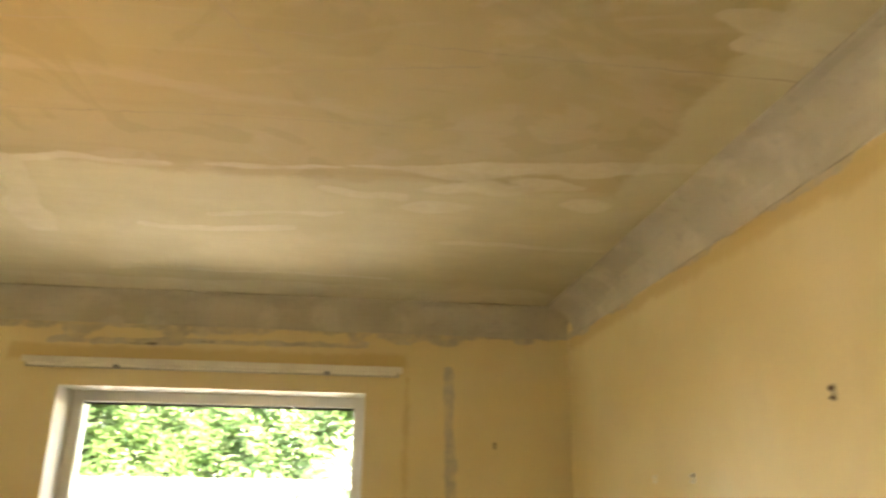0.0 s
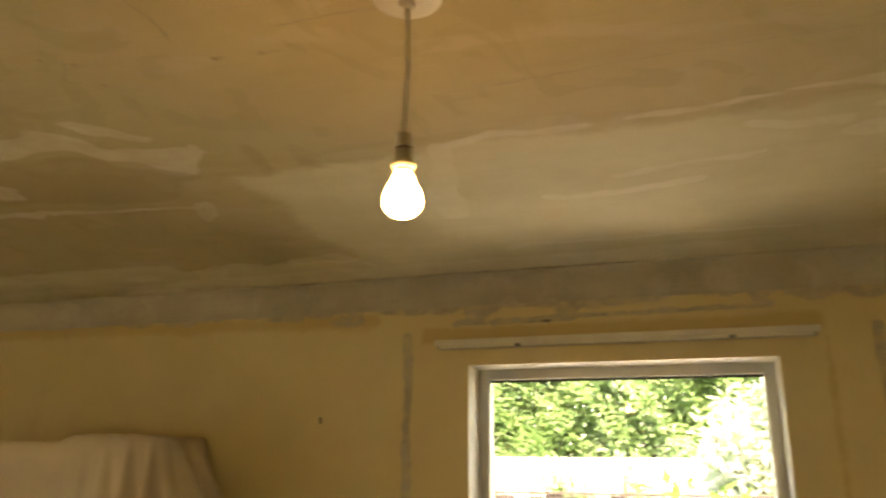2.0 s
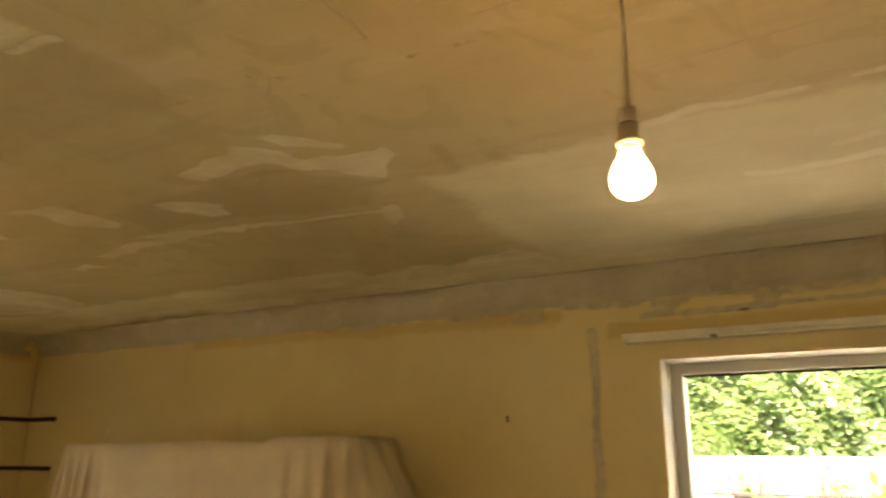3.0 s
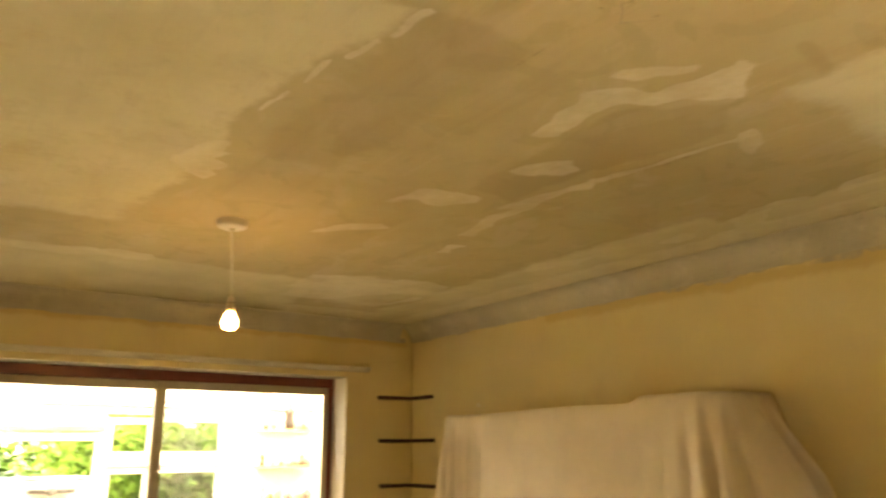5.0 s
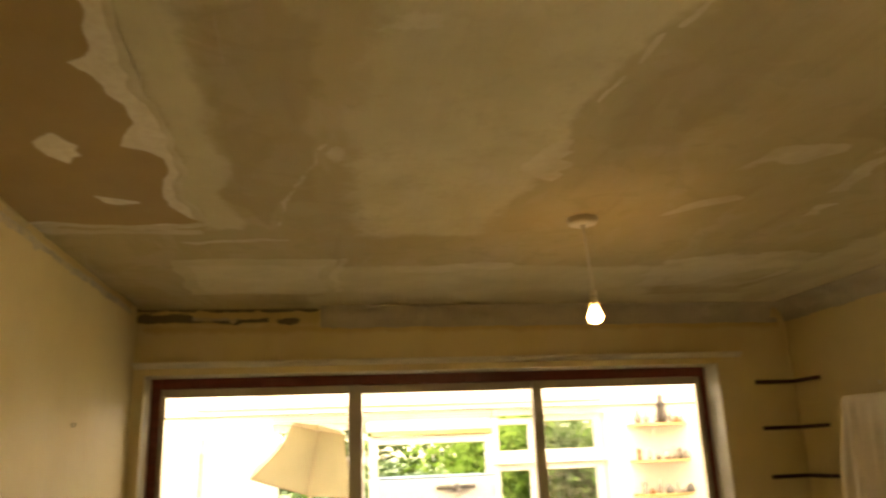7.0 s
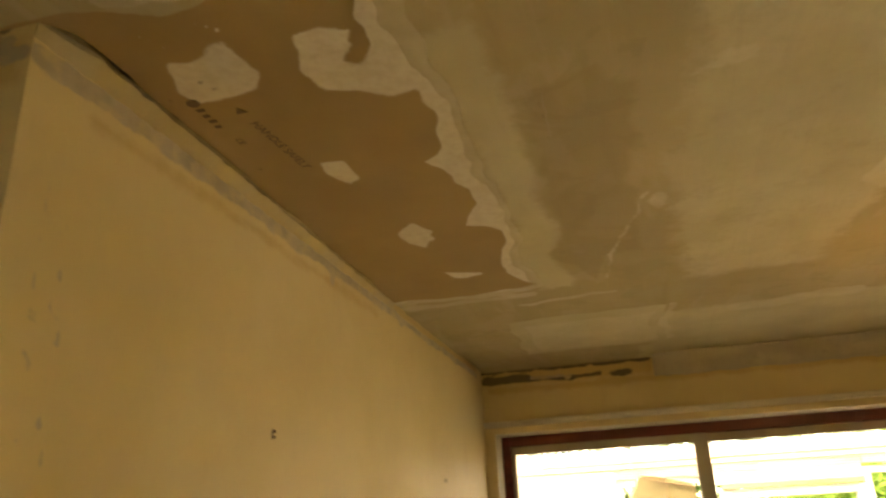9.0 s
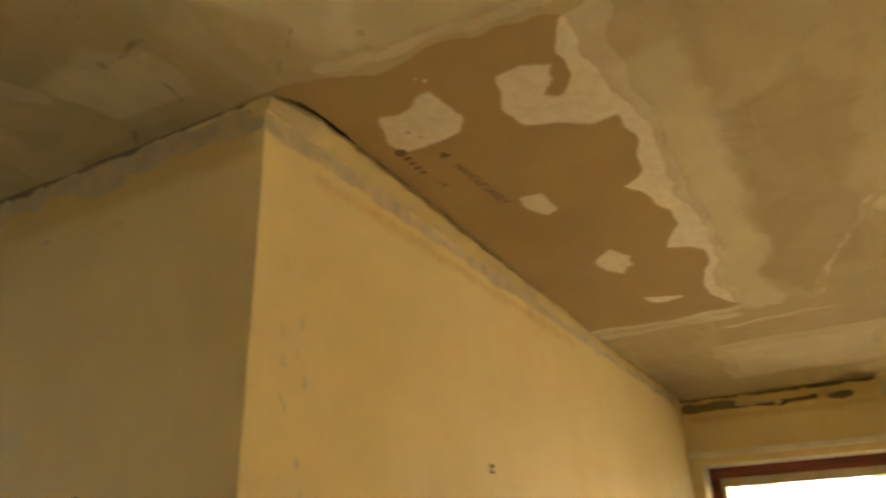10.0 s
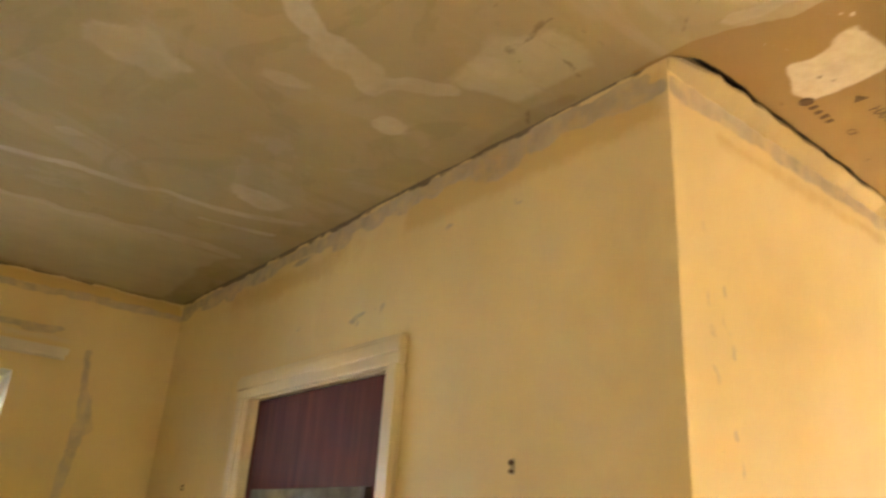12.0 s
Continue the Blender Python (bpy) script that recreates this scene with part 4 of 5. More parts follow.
framed_window("window_3", "white plastic window with one clear pane", "y", SOUTH - 0.175, S_WIN[0], S_WIN[1], S_WIN[2], S_WIN[3], 0.036, [])
sill = part("window_sill", box(N_WIN[0] - 0.04, NORTH - 0.03, 0.975, N_WIN[1] + 0.04, NORTH - 0.002, 0.998, 0.006), UPVC)
tagged(sill, "white window board", "window sill", kind="structure")

# the sliding patio door: a red-brown outer frame with pale metal leaves
patio = new("window_2")
FX = WEST - 0.19
patio.location = (FX, 1.0, 0.05)
tagged(patio, "sliding glass door in a red-brown wooden frame", "sliding door", kind="structure")
def patio_piece(nm, y0, y1, z0, z1, d0, d1, m, bevel=0.003):
    return part(nm, box(d0, y0 - 1.0, z0 - 0.05, d1, y1 - 1.0, z1 - 0.05, bevel), m, patio)
patio_piece("outer_frame", -0.50, -0.452, 0.05, 2.075, -0.05, 0.03, RED_WOOD)
patio_piece("outer_frame", 2.484, 2.51, 0.05, 2.075, -0.05, 0.03, RED_WOOD)
patio_piece("outer_frame", -0.452, 2.484, 2.022, 2.075, -0.05, 0.03, RED_WOOD)
patio_piece("outer_frame", -0.452, 2.484, 0.05, 0.09, -0.05, 0.03, RED_WOOD)
for y0, y1, back in ((-0.452, 0.567, 0.0), (0.50, 1.554, -0.035), (1.50, 2.484, 0.0)):
    d0, d1 = back - 0.015, back + 0.015
    left = 0.021 if y0 < 0 else (0.067 if y0 < 1 else 0.052)
    right = 0.072 if y1 < 1 else (0.05 if y1 < 2 else 0.026)
    patio_piece("leaf_stile", y0, y0 + left, 0.09, 2.022, d0, d1, ALU)
    patio_piece("leaf_stile", y1 - right, y1, 0.09, 2.022, d0, d1, ALU)
    patio_piece("leaf_rail", y0 + left, y1 - right, 1.980, 2.022, d0, d1, ALU)
    patio_piece("leaf_rail", y0 + left, y1 - right, 0.09, 0.15, d0, d1, ALU)
    g = patio_piece("pane", y0 + left - 0.003, y1 - right + 0.003, 0.147, 1.983, back - 0.003, back + 0.003, GLASS, 0)
    g.visible_shadow = False

# curtain rails
def curtain_rail(label, x0, y0, z0, x1, y1, z1, brackets, stand):
    rail = new("curtain_rail")
    rail.location = ((x0 + x1) / 2, (y0 + y1) / 2, z0)
    tagged(rail, label, "curtain rail", "curtain rails")
    ox, oy = rail.location.x, rail.location.y
    part("batten", box(x0 - ox, y0 - oy, (z1 - z0) * 0.42, x1 - ox, y1 - oy, z1 - z0, 0.004), RAIL, rail)
    inset = 0.006
    part("backing_strip", box(x0 - ox + 0.01 * (abs(x1 - x0) > 0.5), y0 - oy + inset * (stand[1] < 0) + 0.01 * (abs(y1 - y0) > 0.5), 0, x1 - ox - inset * (stand[0] > 0) - 0.01 * (abs(x1 - x0) > 0.5), y1 - oy - 0.01 * (abs(y1 - y0) > 0.5), (z1 - z0) * 0.42, 0.002), ALU if stand[1] < 0 else RAIL, rail)
    along_x = abs(x1 - x0) > abs(y1 - y0)
    sx, sy = stand
    if along_x:
        ya = (y1 - oy if sy > 0 else y0 - oy + 0.006)
        part("track", box(x0 - ox + 0.02, min(ya, ya + sy * 0.014), 0.002, x1 - ox - 0.02, max(ya, ya + sy * 0.014), 0.012, 0.003), RAIL, rail)
        for b in brackets:
            part("bracket", box(b - ox - 0.010, min(ya, ya + sy * 0.018), 0.0, b - ox + 0.010, max(ya, ya + sy * 0.018), 0.010, 0.002), GREY_METAL, rail, "small tarnished metal bracket")
    else:
        xa = (x1 - ox - 0.006 if sx > 0 else x0 - ox)
        part("track", box(min(xa, xa + sx * 0.014), y0 - oy + 0.02, 0.002, max(xa, xa + sx * 0.014), y1 - oy - 0.02, 0.010, 0.003), RAIL, rail)
    return rail
curtain_rail("old white painted curtain rail with two metal brackets", 0.035, NORTH - 0.026, 2.153, 1.25, NORTH, 2.186, (0.33, 1.0), (0, -1))
curtain_rail("long cream painted curtain rail over the sliding door", WEST, -0.562, 2.108, WEST + 0.026, 2.655, 2.137, (), (1, 0))
curtain_rail("cream painted wooden rail over a window, at the wall's top", 0.315, SOUTH, 2.108, 1.55, SOUTH + 0.012, 2.150, (), (0, 1))

# ---- the door in the cupboard wall ----
door = new("door_1")
door.location = (STUB_X, -1.65, 0)
tagged(door, "closed mahogany-brown door in a cream frame", "door", kind="structure")
part("door_leaf", box(-0.055, -0.343, 0.006, -0.016, 0.343, 1.955, 0.003), DOOR_WOOD, door)
for y0, y1, z0, z1 in ((-0.35, -0.343, 0, 1.965), (0.343, 0.35, 0, 1.965), (-0.343, 0.343, 1.957, 1.965)):
    part("lining", box(-0.118, y0, z0, 0.0, y1, z1, 0), CREAM_TRIM, door)
def moulding(y0, y1, z0, z1):
    bm = box(0.0, y0, z0, 0.016, y1, z1, 0.005)
    if y1 - y0 < z1 - z0:
        m = (y0 + y1) / 2
        out = -1 if m < 0 else 1
        box(0.012, m + out * 0.006 - 0.014, z0, 0.022, m + out * 0.006 + 0.018, z1, 0.004, bm)
    else:
        m = (z0 + z1) / 2
        box(0.012, y0, m - 0.008, 0.022, y1, m + 0.024, 0.004, bm)
    return bm
part("architrave", moulding(-0.43, -0.345, 0.0, 1.960), CREAM_TRIM, door)
part("architrave", moulding(0.345, 0.40, 0.0, 1.960), CREAM_TRIM, door)
part("architrave", moulding(-0.43, 0.40, 1.9605, 2.030), CREAM_TRIM, door)
part("door_handle", lathe([(0.026, 0.0), (0.026, 0.006), (0.010, 0.010), (0.010, 0.040), (0.026, 0.050), (0.022, 0.066), (0.0005, 0.070)], 20, Matrix.Translation((-0.016, 0.28, 1.0)) @ Matrix.Rotation(radians(90), 4, "Y")), BRASS, door, smooth=True)
plaque = new("hanging_plaque")
plaque.location = (STUB_X - 0.013, -1.64, 1.36)
tagged(plaque, "mottled grey framed panel hung on the brown door", "picture")
MARBLE = simple("mottled grey frame", (0.22, 0.19, 0.155), 0.75, vary=0.3, scale=60, second=(0.06, 0.05, 0.042))
PANEL = simple("ochre panel", (0.50, 0.38, 0.14), 0.4, vary=0.15, scale=20)
for y0, y1, z0, z1 in ((-0.28, 0.28, 0.31, 0.346), (-0.28, 0.28, 0.0, 0.036), (-0.28, -0.244, 0.036, 0.31), (0.244, 0.28, 0.036, 0.31)):
    part("frame_bar", box(-0.003, y0, z0, 0.015, y1, z1, 0.003), MARBLE, plaque)
part("panel", box(-0.003, -0.244, 0.036, 0.006, 0.244, 0.31), PANEL, plaque)

# ---- hooks and plugs in the walls ----
def wall_hook(x, y, z, facing, label="small rusty screw in a wall plug", size=1.0, plug=None):
    h = new("wall_hook")
    h.matrix_world = pose(x, y, z, 0, 0, facing)
    tagged(h, label, "hook", "wall hooks")
    part("plug", box(-0.0045 * size, -0.0012, -0.011 * size, 0.0045 * size, 0.001, 0.011 * size, 0.001), plug or CRACK, h)
    for dz, r in ((0.005, 0.0035), (-0.007, 0.0025)):
        part("screw", lathe([(r * size, 0.0), (r * 0.8 * size, 0.002), (r * 0.7 * size, 0.005), (r * 1.2 * size, 0.006), (r * 0.8 * size, 0.0075)], 10, Matrix.Translation((0, 0, dz * size)) @ Matrix.Rotation(radians(90), 4, "X")), RUST if plug is None else plug, h)
wall_hook(1.567, NORTH, 1.937, 0)
wall_hook(-0.397, NORTH, 1.919, 0)
wall_hook(-2.56, NORTH, 1.898, 0, "pale plastic plug in the wall", 0.8, RAIL)
wall_hook(EAST, 1.51, 1.956, -90, size=1.2)
wall_hook(EAST, 2.24, 1.831, -90, "pale filled screw hole in the wall", 0.9, RAIL)
wall_hook(EAST, 2.03, 1.832, -90, "pale filled screw hole in the wall", 1.0, RAIL)
wall_hook(-0.885, STUB_Y, 1.838, 180, size=1.1)
wall_hook(-2.39, STUB_Y, 1.806, 180, size=0.8)
wall_hook(STUB_X, -0.908, 1.732, 90, size=1.2)
wall_hook(STUB_X, -2.42, 1.718, 90, size=0.9)

# ---- the two pendant lamps ----
def pendant(x, y, flange_z, lean):
    p = new("pendant_lamp")
    p.location = (x, y, CEIL)
    tagged(p, "lit bare bulb on white flex below a round ceiling rose", "pendant lamp", "pendant lamps")
    part("ceiling_rose", lathe([(0.050, 0.0), (0.050, -0.010), (0.047, -0.020), (0.036, -0.025), (0.012, -0.027), (0.010, -0.034), (0.005, -0.036)], 32), PLASTIC, p, smooth=False)
    drop = flange_z - CEIL
    lx, ly = lean
    pts = []
    for k in range(15):
        a = k / 14
        sway = math.sin(a * math.pi) * 0.006
        pts.append((lx * a + sway * (1 - a), ly * a, -0.034 + (drop + 0.040 + 0.034) * a))
    part("flex", tube(pts, 0.0034, 8), FLEX, p, smooth=True)
    base = Matrix.Translation((lx, ly, drop))
    part("lamp_holder", lathe([(0.005, 0.044), (0.0098, 0.0425), (0.0112, 0.026), (0.0116, 0.0245)], 24, base), PLASTIC, p, "cream plastic lamp holder", True)
    part("holder_joint", lathe([(0.0108, 0.0245), (0.0108, 0.0225)], 24, base), DARK, p)
    part("holder_skirt", lathe([(0.0114, 0.0225), (0.0108, 0.008), (0.0118, 0.005), (0.0152, 0.004), (0.0156, 0.001), (0.0148, -0.002), (0.0118, -0.003)], 24, base), HOLDER, p, smooth=True)
    part("bulb_cap", lathe([(0.0100, 0.004), (0.0100, -0.006), (0.0108, -0.0085)], 20, base), BRASS, p, smooth=True)
    prof = [(0.0115, -0.008), (0.0135, -0.012), (0.0155, -0.018), (0.0195, -0.026), (0.0238, -0.034), (0.0262, -0.041), (0.0270, -0.048), (0.0262, -0.055), (0.0230, -0.062), (0.0175, -0.0675), (0.0095, -0.071), (0.001, -0.072)]
    prof = [(r * 0.90, 0.92 * z) for r, z in prof]
    part("bulb", lathe(prof, 28, base), BULB_GLASS, p, "glowing pear-shaped glass bulb", True)
    return p
pendant(0.530, 1.306, 2.128, (0.008, -0.020))
pendant(-1.665, 1.238, 2.107, (-0.010, 0.018))

# ---- corner shelf battens ----
for z, d in ((1.966, 0.0), (1.719, 0.01), (1.466, 0.02)):
    b = new("shelf_batten")
    b.location = (WEST, NORTH, z)
    tagged(b, "dark stained shelf batten across the wall corner", "shelf batten", "shelf battens")
    part("west_strip", box(0.0, -0.235 + d, -0.010, 0.022, -0.0, 0.010, 0.002), BATTEN, b)
    part("north_strip", box(0.022, -0.022, -0.010, 0.235 + d, 0.0, 0.010, 0.002), BATTEN, b)

# ---- furniture under a dust sheet, along the north wall ----
cab = new("covered_cabinet")
cab.location = (-1.72, 2.85, 0)
tagged(cab, "tall wall cabinet hidden under a beige dust sheet", "cabinet")
part("body", box(-0.83, -0.10, 0.0, 0.42, 0.09, 1.825, 0.01), PINE, cab)
part("end_unit", box(0.42, -0.10, 0.0, 0.84, 0.09, 1.850, 0.01), PINE, cab)

def dust_sheet():
    x0, x1, y0, y1 = -2.565, -0.865, 2.735, NORTH - 0.004
    corner = 0.03
    path = []
    def arc(cx, cy, a0, a1, n):
        for k in range(n + 1):
            a = radians(a0 + (a1 - a0) * k / n)
            path.append((cx + corner * math.cos(a), cy + corner * math.sin(a), math.cos(a), math.sin(a)))
    for k in range(10):
        path.append((x0, y1 + (y0 + corner - y1) * k / 10, -1, 0))
    arc(x0 + corner, y0 + corner, 180, 270, 8)
    for k in range(1, 150):
        path.append((x0 + corner + (x1 - x0 - 2 * corner) * k / 150, y0, 0, -1))
    arc(x1 - corner, y0 + corner, 270, 360, 14)
    for k in range(1, 19):
        path.append((x1, y0 + corner + (y1 - y0 - corner) * k / 18, 1, 0))
    depth = [0, 0.006, 0.015, 0.03, 0.05] + [0.05 + 1.4 * (k / 44) ** 1.3 for k in range(1, 45)]
    bm = bmesh.new()
    rows = []
    run = 0.0
    last = None
    for i, (x, y, nx, ny) in enumerate(path):
        if last:
            run += math.hypot(x - last[0], y - last[1])
        last = (x, y)
        along = (x - x0) / (x1 - x0)
        raise_ = 0.030 / (1 + math.exp(-(along - 0.735) * 130))
        top_z = 1.838 + raise_ - 0.004 * math.sin(along * 9) - 0.010 * max(0, along - 0.9) * 10
        near_right = math.exp(-((along - 1.0) / 0.13) ** 2)
        near_left = math.exp(-(along / 0.14) ** 2)
        column = []
        for d in depth:
            k = min(d / 0.28, 1.0)
            fold = 0.0
            fold += near_right * k * (0.046 * math.sin(run * 62 + d * 5.0) + 0.018 * math.sin(run * 131 - d * 3))
            fold += near_left * k * (0.022 * math.sin(run * 95 + 1.0) + 0.009 * math.sin(run * 173 + d * 6))
            fold += 0.0045 * k * math.sin(run * 31 + 2.2 * math.sin(run * 3)) + 0.004 * math.sin(run * 7 + d * 3)
            flare = (0.02 + 0.21 * near_right + 0.045 * near_left) * d
            round_off = 0.012 * (1 - math.exp(-d / 0.012)) - 0.012
            off = flare + fold + round_off
            px, py = x + nx * off + (0.24 * d * near_right if nx > 0.3 or along > 0.85 else 0), min(y + ny * off, y1)
            column.append(bm.verts.new((px, py, top_z - d)))
        rows.append(column)
    for a, b in zip(rows, rows[1:]):
        for j in range(len(depth) - 1):
            bm.faces.new((a[j], a[j + 1], b[j + 1], b[j]))
    # the flat top, back to the wall
    for a, b in zip(rows, rows[1:]):
        pa, pb = a[0].co, b[0].co
        if pa.y < y1 - 1e-4 or pb.y < y1 - 1e-4:
            qa, qb = bm.verts.new((pa.x, y1, pa.z + 0.002)), bm.verts.new((pb.x, y1, pb.z + 0.002))
            if abs(pa.x - pb.x) > 1e-5:
                bm.faces.new((a[0], b[0], qb, qa))
    bmesh.ops.remove_doubles(bm, verts=bm.verts[:], dist=0.0004)
    bmesh.ops.recalc_face_normals(bm, faces=bm.faces[:])
    ob = part("dust_sheet", bm, SHEET, smooth=True)
    mod = ob.modifiers.new("thickness", "SOLIDIFY")
    mod.thickness, mod.offset = 0.002, -1
    return tagged(ob, "creased beige cotton dust sheet draped over a cabinet", "dust sheet")
dust_sheet()

# ---- floor lamp with a crooked shade, just outside the sliding door ----
lamp = new("floor_lamp")
lamp.location = (-3.86, 0.29, 0)
tagged(lamp, "floor lamp with a crooked cream panelled fabric shade", "floor lamp")
part("base", lathe([(0.14, 0.0), (0.14, 0.012), (0.12, 0.022), (0.03, 0.035), (0.012, 0.05)], 32), GREY_METAL, lamp, smooth=True)
part("pole", tube([(0, 0, 0.05), (0, 0, 0.8), (0, 0, 1.66)], 0.012, 12), BRASS, lamp, smooth=True)
SHADE_POSE = Matrix.Translation((0, -0.022, 1.520)) @ Matrix.Rotation(radians(-12.5), 4, "X") @ Matrix.Rotation(radians(7), 4, "Y") @ Matrix.Rotation(radians(4), 4, "Z")
def shade_points(a, t):
    """Six concave panels: radius by height and angle."""
    r = 0.170 + 0.183 * (1 - t) ** 1.6
    sector = (a % (math.pi / 3)) - math.pi / 6
    r *= math.cos(math.pi / 6) / math.cos(sector)
    return Vector((r * math.cos(a), r * math.sin(a), 0.310 * t))
bm = bmesh.new()
rings = [[bm.verts.new(shade_points(2 * math.pi * k / 72, j / 16)) for k in range(72)] for j in range(17)]
for a, b in zip(rings, rings[1:]):
    for k in range(72):
        bm.faces.new((a[k], a[(k + 1) % 72], b[(k + 1) % 72], b[k]))
bmesh.ops.transform(bm, matrix=SHADE_POSE, verts=bm.verts[:])
shade = part("shade", bm, SHADE, lamp, "cream fabric shade with six curved panels")
sm = shade.modifiers.new("thickness", "SOLIDIFY")
sm.thickness = 0.002
for k in range(6):
    rib = part("rib", tube([SHADE_POSE @ (shade_points(k * math.pi / 3, j / 12) * 1.004) for j in range(13)], 0.0032, 6), TRIM_BRAID, shade)
for t in (0.0, 1.0):
    ring = [SHADE_POSE @ (shade_points(2 * math.pi * k / 60, t) * 1.002) for k in range(61)]
    part("braid", tube(ring, 0.0045, 6), TRIM_BRAID, shade)
part("shade_carrier", tube([(0, 0, 1.64), (0.0, 0.0, 1.68), tuple(SHADE_POSE @ Vector((0, 0, 0.22)))], 0.005, 8), BRASS, lamp)

# ---- the sunroom beyond the sliding door ----
SX = -5.2
sf = part("floor_sunroom", box(SX - 0.15, -2.2, -0.12, WEST - 0.305, 3.6, 0.0), PAVING)
tagged(sf, "pale tiled sunroom floor", "floor", kind="structure")
def white_wall(name, *dims):
    return tagged(part(name, box(*dims, 0.0), WHITE_WALL), "white painted sunroom wall", "wall", kind="structure")
white_wall("wall_sunroom_north", SX - 0.15, 3.40, 0, WEST - 0.305, 3.55, 2.35)
white_wall("wall_sunroom_south", SX - 0.15, -2.20, 0, WEST - 0.305, -2.05, 2.35)
white_wall("wall_sunroom_west_1", SX - 0.15, -2.05, 0, SX, -0.02, 1.98)
white_wall("wall_sunroom_west_2", SX - 0.15, 2.57, 0, SX, 3.40, 1.98)
white_wall("wall_sunroom_west_3", SX - 0.12, -0.02, 0, SX - 0.02, 2.57, 0.75)
beam = part("eaves_beam", box(SX - 0.15, -2.05, 1.985, SX + 0.03, 3.40, 2.125, 0.006), WHITE_WALL)
tagged(beam, "white painted eaves beam", "beam", kind="structure")
gutter = part("eaves_trim", box(SX + 0.031, -0.56, 2.020, SX + 0.042, 2.55, 2.032, 0.002), PINE)
tagged(gutter, "thin timber trim on the eaves beam", "trim", kind="structure")
def sun_frame(name, y0, y1, z0, z1, bar, label):
    w = new(name)
    w.location = (SX - 0.06, (y0 + y1) / 2, z0)
    tagged(w, label, "window", kind="structure")
    hy, h = (y1 - y0) / 2, z1 - z0
    for a, b, c, d in ((-hy, -hy + bar, 0, h), (hy - bar, hy, 0, h), (-hy + bar, hy - bar, 0, bar), (-hy + bar, hy - bar, h - bar, h)):
        part("window_frame", box(-0.03, a, c, 0.03, b, d, 0.006), WHITE_WALL, w)
    g = part("pane", box(-0.003, -hy + bar, bar, 0.003, hy - bar, h - bar), GLASS, w)
    g.visible_shadow = False
    return w
sun_frame("window_4", -0.02, 0.66, 1.62, 1.905, 0.045, "white framed sunroom fanlight")
sun_frame("window_5", -0.02, 0.66, 0.75, 1.62, 0.05, "white framed sunroom window")
sun_frame("window_6", 0.70, 1.66, 0.75, 1.80, 0.06, "white framed sunroom window below a timber rail")
sun_frame("window_7", 1.66, 2.00, 1.615, 1.905, 0.046, "white framed sunroom fanlight")
sun_frame("window_8", 2.00, 2.54, 1.615, 1.925, 0.046, "white framed sunroom fanlight")
sun_frame("window_9", 1.66, 2.00, 0.75, 1.56, 0.05, "white framed sunroom window")
sun_frame("window_10", 2.00, 2.54, 0.75, 1.56, 0.05, "white framed sunroom window")
for nm, y0, y1, z0, z1, m in (("transom_1", 0.72, 1.64, 1.805, 1.835, PINE), ("transom_2", 0.68, 1.65, 1.838, 1.98, WHITE_WALL), ("transom_3", 1.66, 2.57, 1.562, 1.612, WHITE_WALL), ("transom_4", -0.02, 0.67, 1.91, 1.98, WHITE_WALL), ("transom_5", 1.66, 2.57, 1.93, 1.98, WHITE_WALL)):
    tagged(part(nm, box(SX - 0.10, y0, z0, SX + 0.005, y1, z1, 0.004), m), "horizontal rail of the sunroom windows", "rail", kind="structure")
for k, z in enumerate((1.925, 1.945, 1.965)):
    tagged(part("blind_trim_%d" % (k + 1), box(SX + 0.006, -0.02 if k else 0.0, z, SX + 0.016, 2.55, z + 0.005, 0.0015), ALU), "thin grey edge strip above the sunroom windows", "trim", kind="structure")
# glazed roof, falling away from the house
roof = new("roof_sunroom")
roof.location = (SX, 0.7, 2.135)
tagged(roof, "glazed lean-to roof with white bars", "roof", kind="structure")
slope = math.atan2(0.32, 1.68)
tilt = Matrix.Rotation(-slope, 4, "Y")
for k in range(9):
    bm = box(-0.12, -2.8 + 5.55 * k / 8 - 0.025, 0.0, 1.72, -2.8 + 5.55 * k / 8 + 0.025, 0.05, 0.004)
    bmesh.ops.transform(bm, matrix=tilt, verts=bm.verts[:])
    part("glazing_bar", bm, WHITE_WALL, roof)
bm = box(-0.14, -2.85, 0.05, 1.72, 2.80, 0.056)
bmesh.ops.transform(bm, matrix=tilt, verts=bm.verts[:])
part("pane", bm, ROOF_SHEET, roof)

# corner shelves with ornaments
def corner_shelf(z):
    s = part("corner_shelf", bmesh.new(), PINE)
    bm = bmesh.new()
    n = 20
    lo, hi = [], []
    for level, store in ((0.0, lo), (-0.018, hi)):
        for k in range(n + 1):
            a = math.pi * k / n
            store.append(bm.verts.new((0.20 * math.sin(a), -0.245 * math.cos(a), level)))
    bm.faces.new(lo)
    bm.faces.new(hi[::-1])
    for k in range(n + 1):
        j = (k + 1) % (n + 1)
        bm.faces.new((lo[k], hi[k], hi[j], lo[j]))
    bmesh.ops.recalc_face_normals(bm, faces=bm.faces[:])
    bm.to_mesh(s.data)
    bm.free()
    s.location = (SX + 0.001, 3.0, z)
    return tagged(s, "half-round pine shelf crowded with small pottery ornaments", "shelf", "sunroom shelves")
